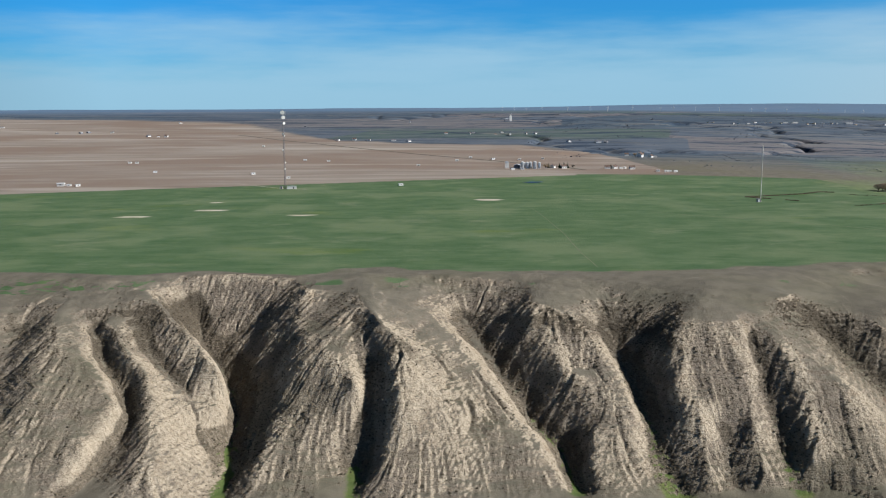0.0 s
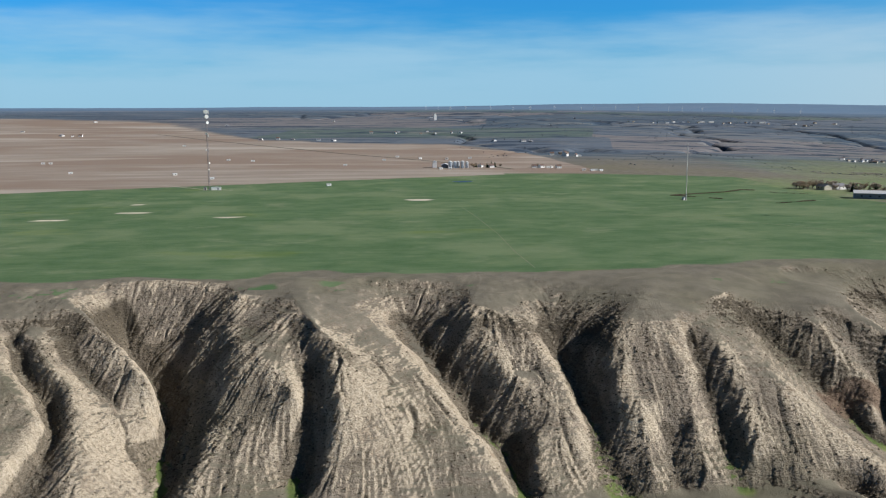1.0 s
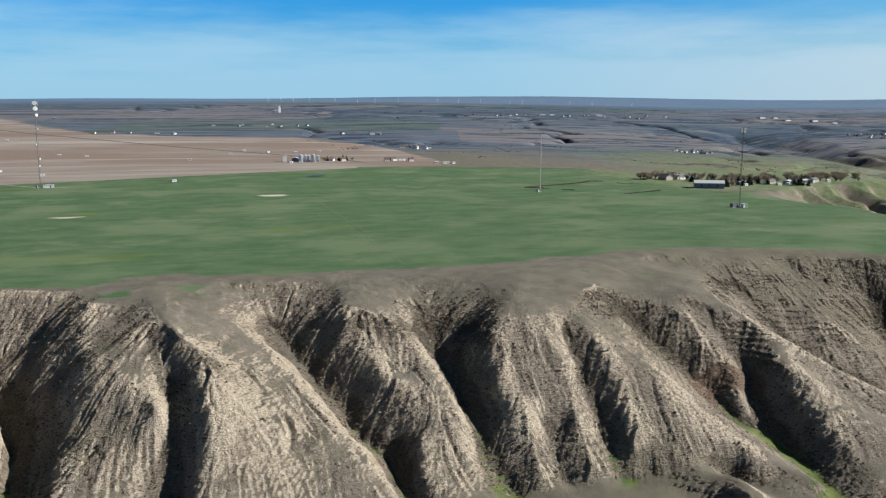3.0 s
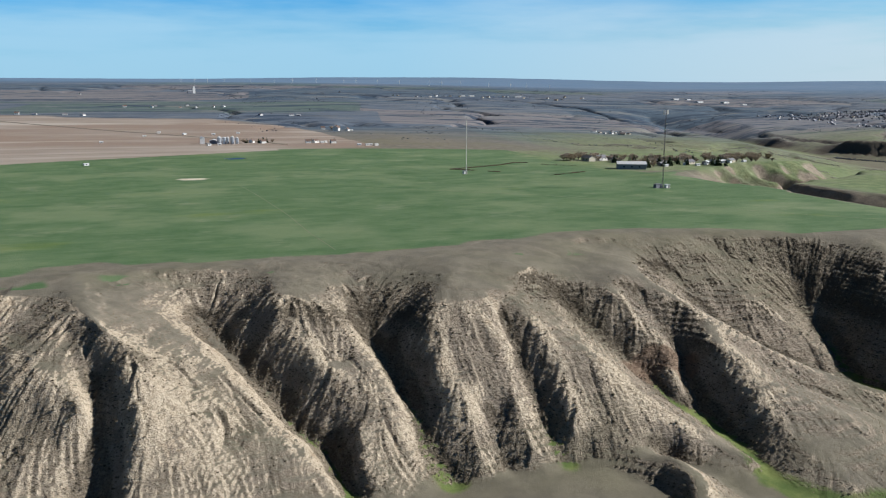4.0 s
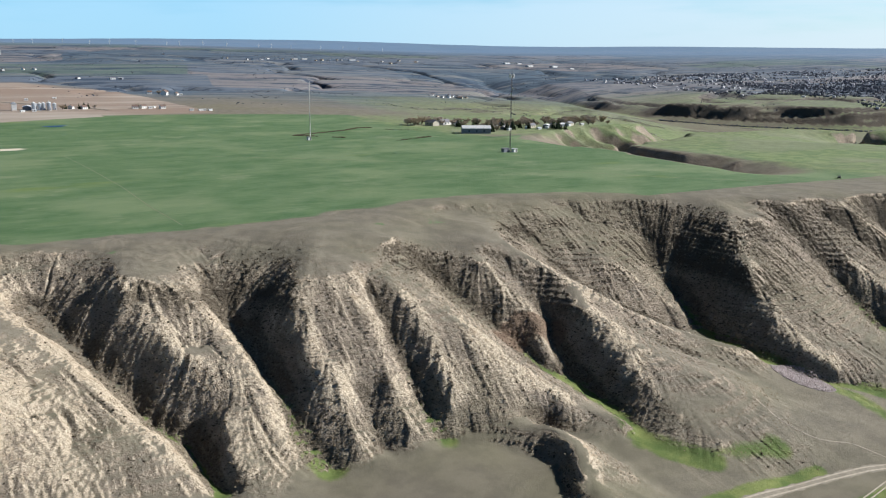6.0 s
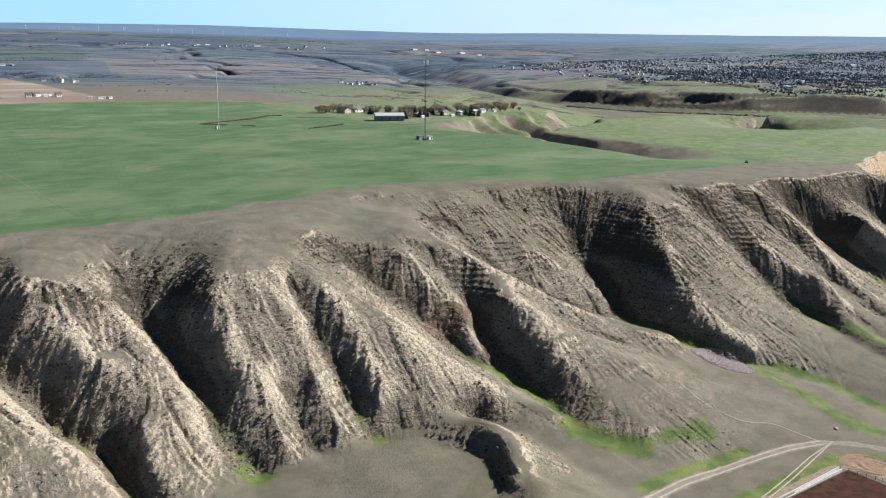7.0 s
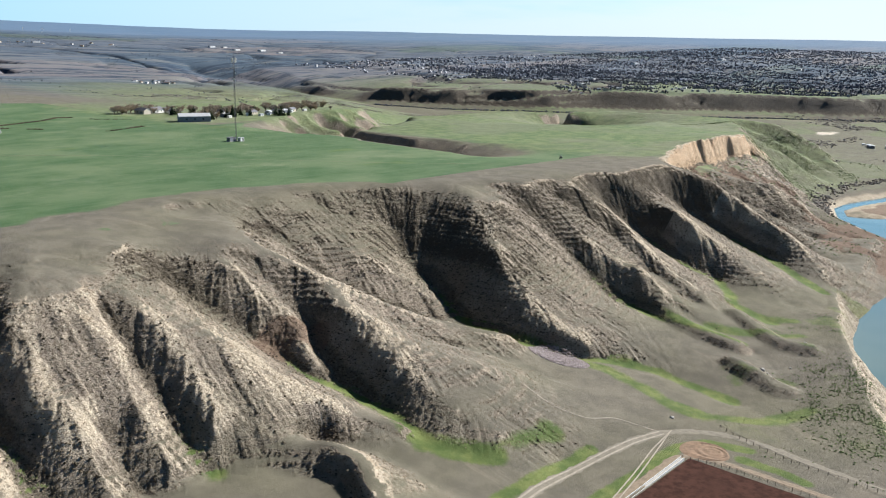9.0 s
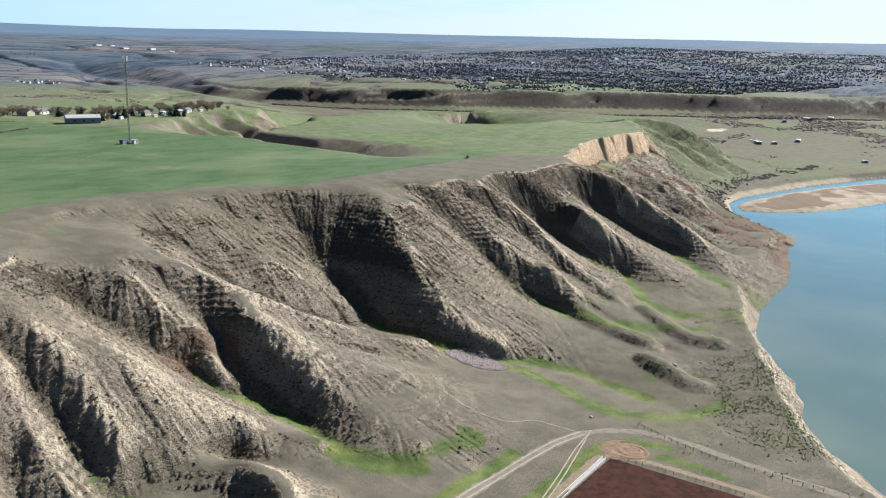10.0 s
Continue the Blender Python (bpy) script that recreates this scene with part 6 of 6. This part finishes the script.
ribbon("road", [(160, 181.2), (190, 181.9), (214, 182.4), (231, 182.6), (234.5, 178), (236.5, 166), (236.5, 150), (236, 120)], 3.6, worn_soil, "worn bare strip round a pen", "road", 0.04, 0.6)


ribbon("trail", [(67, 680), (71, 600), (73, 528), (72, 460), (73, 412)], 0.5, trail_soil, "faint pale vehicle trail across young crop", "trail", 0.06, 0.8)
ribbon("trail", [(150, 640), (200, 600), (256, 556), (314, 486), (360, 435), (402, 398), (430, 375), (466, 372), (500, 372), (540, 385), (600, 400)], 0.8, trail_soil, "faint pale vehicle trail along the bench", "trail", 0.06, 0.8)
ribbon("road", [(-420, 1850), (-388, 1806), (-282, 1649), (-136, 1459), (-19, 1315), (87, 1186), (140, 1120), (170, 1060)], 6.5, verge_mat, "straight section road with dark grassy verges across tilled land", "road", 0.35, 0.3)
ribbon("trail", [(-128, 842), (-155, 850), (-210, 905)], 2.0, gravel, "pale access trail to a mast", "trail", 0.08, 0.5)


def post_fence(name, line, step, label):
    fence = thing(name, *line[0], 0, label, "fence")
    base = fence.matrix_basis.translation
    d = dense([(x, y, 0) for x, y in line], 0.5)
    d = d[:: max(1, int(step / 0.5))]
    me = None
    for x, y, _ in d:
        if me is None:
            bm = bmesh.new()
            rod(bm, (0, 0, -0.4), (0, 0, 1.35), 0.09, 0.075, 6)
            ob = part("post", bm, post_wood, fence)
            me = ob.data
        else:
            ob = new("post", me)
            ob.parent = fence
        ob.location = (x - base.x, y - base.y, floor_at(x, y) - base.z)
    for up in (0.5, 0.9, 1.25):
        bm = bmesh.new()
        for (xa, ya, _), (xb, yb, _) in zip(d[:-1], d[1:]):
            rod(bm, (xa - base.x, ya - base.y, floor_at(xa, ya) - base.z + up), (xb - base.x, yb - base.y, floor_at(xb, yb) - base.z + up), 0.03, None, 3, False)
        part("wire", bm, wire_steel, fence)
    return fence


post_fence("wire_fence", [(262, 182), (256, 167), (252, 153), (251, 134), (251, 118)], 3.0, "grey post and wire fence on the river flat")
post_fence("pen_fence", [(229.5, 180.5), (233, 169), (233, 157), (233, 142), (233, 120)], 2.5, "weathered board fence round a cattle pen")
# the pen's floor, feed bunk and scraped berm
bm = bmesh.new()
nx2, ny2 = 30, 30
g = [[bm.verts.new((165 + 66.5 * i / nx2, 110 + 69 * j / ny2, floor_at(165 + 66.5 * i / nx2, 110 + 69 * j / ny2) + 0.14 + 0.07 * float(fractal(np.array(i * 2.2), np.array(j * 2.3), 7, 3, 44)))) for i in range(nx2 + 1)] for j in range(ny2 + 1)]
for j in range(ny2):
    for i in range(nx2):
        bm.faces.new((g[j][i], g[j][i + 1], g[j + 1][i + 1], g[j + 1][i]))
me = bpy.data.meshes.new("pen_floor")
bm.to_mesh(me)
bm.free()
me.materials.append(pen_soil)
tagged(new("pen_floor", me), "dark trampled brown soil of a cattle pen", "pen floor", kind="structure")
bunk = thing("feed_bunk", 213, 180.2, 0, "long pale concrete feed bunk along the edge of a pen", "feed bunk")
for nm, dy, hz in (("trough_wall", -0.55, 0.55), ("trough_wall", 0.55, 0.75)):
    bm = bmesh.new()
    box(bm, -6, dy, -0.4, 44, 0.16, hz + 0.4)
    part(nm, bm, white_paint, bunk)
bm = bmesh.new()
box(bm, -6, 0, -0.3, 44, 1.0, 0.55)
part("trough_floor", bm, concrete, bunk)
bm = bmesh.new()
for k in range(60):
    a = 2 * math.pi * k / 60
    for q in range(7):
        f = (1 - q / 7) * (1 + 0.12 * math.sin(a + 0.8 * q) + 0.05 * math.sin(3 * a + 2 * q))
        bx_, by_ = 240 + 0.9 * q * 0.4 + 7.0 * f * math.cos(a), 177 - 0.3 * q + 8.0 * f * math.sin(a)
        bm.verts.new((bx_, by_, floor_at(bx_, by_) + (0.02 if q == 0 else 0.1 + 0.2 * (q % 2) * (0.6 + 0.4 * math.sin(2 * a + q)))))
bm.verts.ensure_lookup_table()
for k in range(60):
    for q in range(6):
        a, b = k * 7 + q, ((k + 1) % 60) * 7 + q
        bm.faces.new((bm.verts[a], bm.verts[b], bm.verts[b + 1], bm.verts[a + 1]))
bm.faces.new([bm.verts[k * 7 + 6] for k in range(60)])
bmesh.ops.recalc_face_normals(bm, faces=bm.faces)
me = bpy.data.meshes.new("earth_berm")
bm.to_mesh(me)
bm.free()
me.materials.append(berm_soil)
tagged(new("earth_berm", me), "scraped earth mound with ring-shaped ruts beside a pen", "earth mound")

# rubble patch in the meadow
r = np.random.default_rng(90)
a, d = r.uniform(0, 6.283, 2400), np.sqrt(r.uniform(0, 1, 2400))
ca, sa = math.cos(radians(-72)), math.sin(radians(-72))
u, v = 12.5 * d * np.cos(a), 7.6 * d * np.sin(a)
px_, py_ = 268 + u * ca - v * sa, 252.5 + u * sa + v * ca
joined("rubble", *clumps(np.stack([px_, py_, on_sheet(px_, py_) + 0.05], -1), r.uniform(0.2, 0.5, 2400), 0.6, 91, 5), stone_mat, "pinkish grey rubble spread over an oval patch", "rubble")


def boulder(x, y, size, seed):
    ob = thing("boulder", x, y, 0, "pale lone boulder on the river flat", "boulder")
    bm = bmesh.new()
    bmesh.ops.create_icosphere(bm, subdivisions=2, radius=size)
    r = random.Random(seed)
    for v in bm.verts:
        v.co *= r.uniform(0.8, 1.15)
        v.co.z *= 0.7
    part("stone", bm, concrete, ob)


for k, (x, y, sz) in enumerate(((320, 190, 1.3), (339, 185, 0.7), (371, 190, 0.9), (257, 197.5, 0.8), (322, 188.5, 0.6))):
    boulder(x, y, sz, k)

# the small dark machine on the bench
mach = thing("utility_vehicle", 467, 384, 30, "small dark utility vehicle parked by a field trail", "vehicle")
bm = bmesh.new()
box(bm, 0, 0, 0.45, 3.2, 1.5, 0.7)
box(bm, 1.2, 0, 1.1, 0.9, 1.4, 0.25)
bmesh.ops.bevel(bm, geom=bm.edges[:], offset=0.08, segments=1, affect="EDGES")
part("body", bm, machine_paint, mach)
bm = bmesh.new()
for sx_, sy_ in ((-0.7, -0.65), (-0.7, 0.65), (0.7, -0.65), (0.7, 0.65)):
    rod(bm, (sx_, sy_, 1.1), (sx_ * 0.85, sy_, 2.0), 0.05, None, 5)
box(bm, 0, 0, 1.98, 1.5, 1.45, 0.08)
part("roll_cage", bm, machine_paint, mach)
for sx_ in (-1.05, 1.05):
    for sy_ in (-0.8, 0.8):
        bm = bmesh.new()
        rod(bm, (sx_, sy_ - 0.14, 0.42), (sx_, sy_ + 0.14, 0.42), 0.42, None, 16)
        wheel = part("wheel", bm, tyre_rubber, mach)
        bm = bmesh.new()
        rod(bm, (sx_, sy_ - 0.16, 0.42), (sx_, sy_ + 0.16, 0.42), 0.2, None, 12)
        part("rim", bm, grey_steel, wheel, "steel wheel rim")

# the field pond
level = max(floor_at(86 + 13 * math.cos(a), 900 + 5 * math.sin(a)) for a in np.linspace(0, 6.283, 24)) + 0.1
bm = bmesh.new()
ring = [bm.verts.new((92 + (10 + 2 * math.sin(3 * a)) * math.cos(a), 899 + (6 + math.sin(2 * a)) * math.sin(a), level)) for a in np.linspace(0, 6.283, 40, endpoint=False)]
bm.faces.new(ring)
me = bpy.data.meshes.new("pond")
bm.to_mesh(me)
bm.free()
me.materials.append(pond_mat)
tagged(new("pond", me), "small dark blue field pond in green crop", "water", kind="structure")
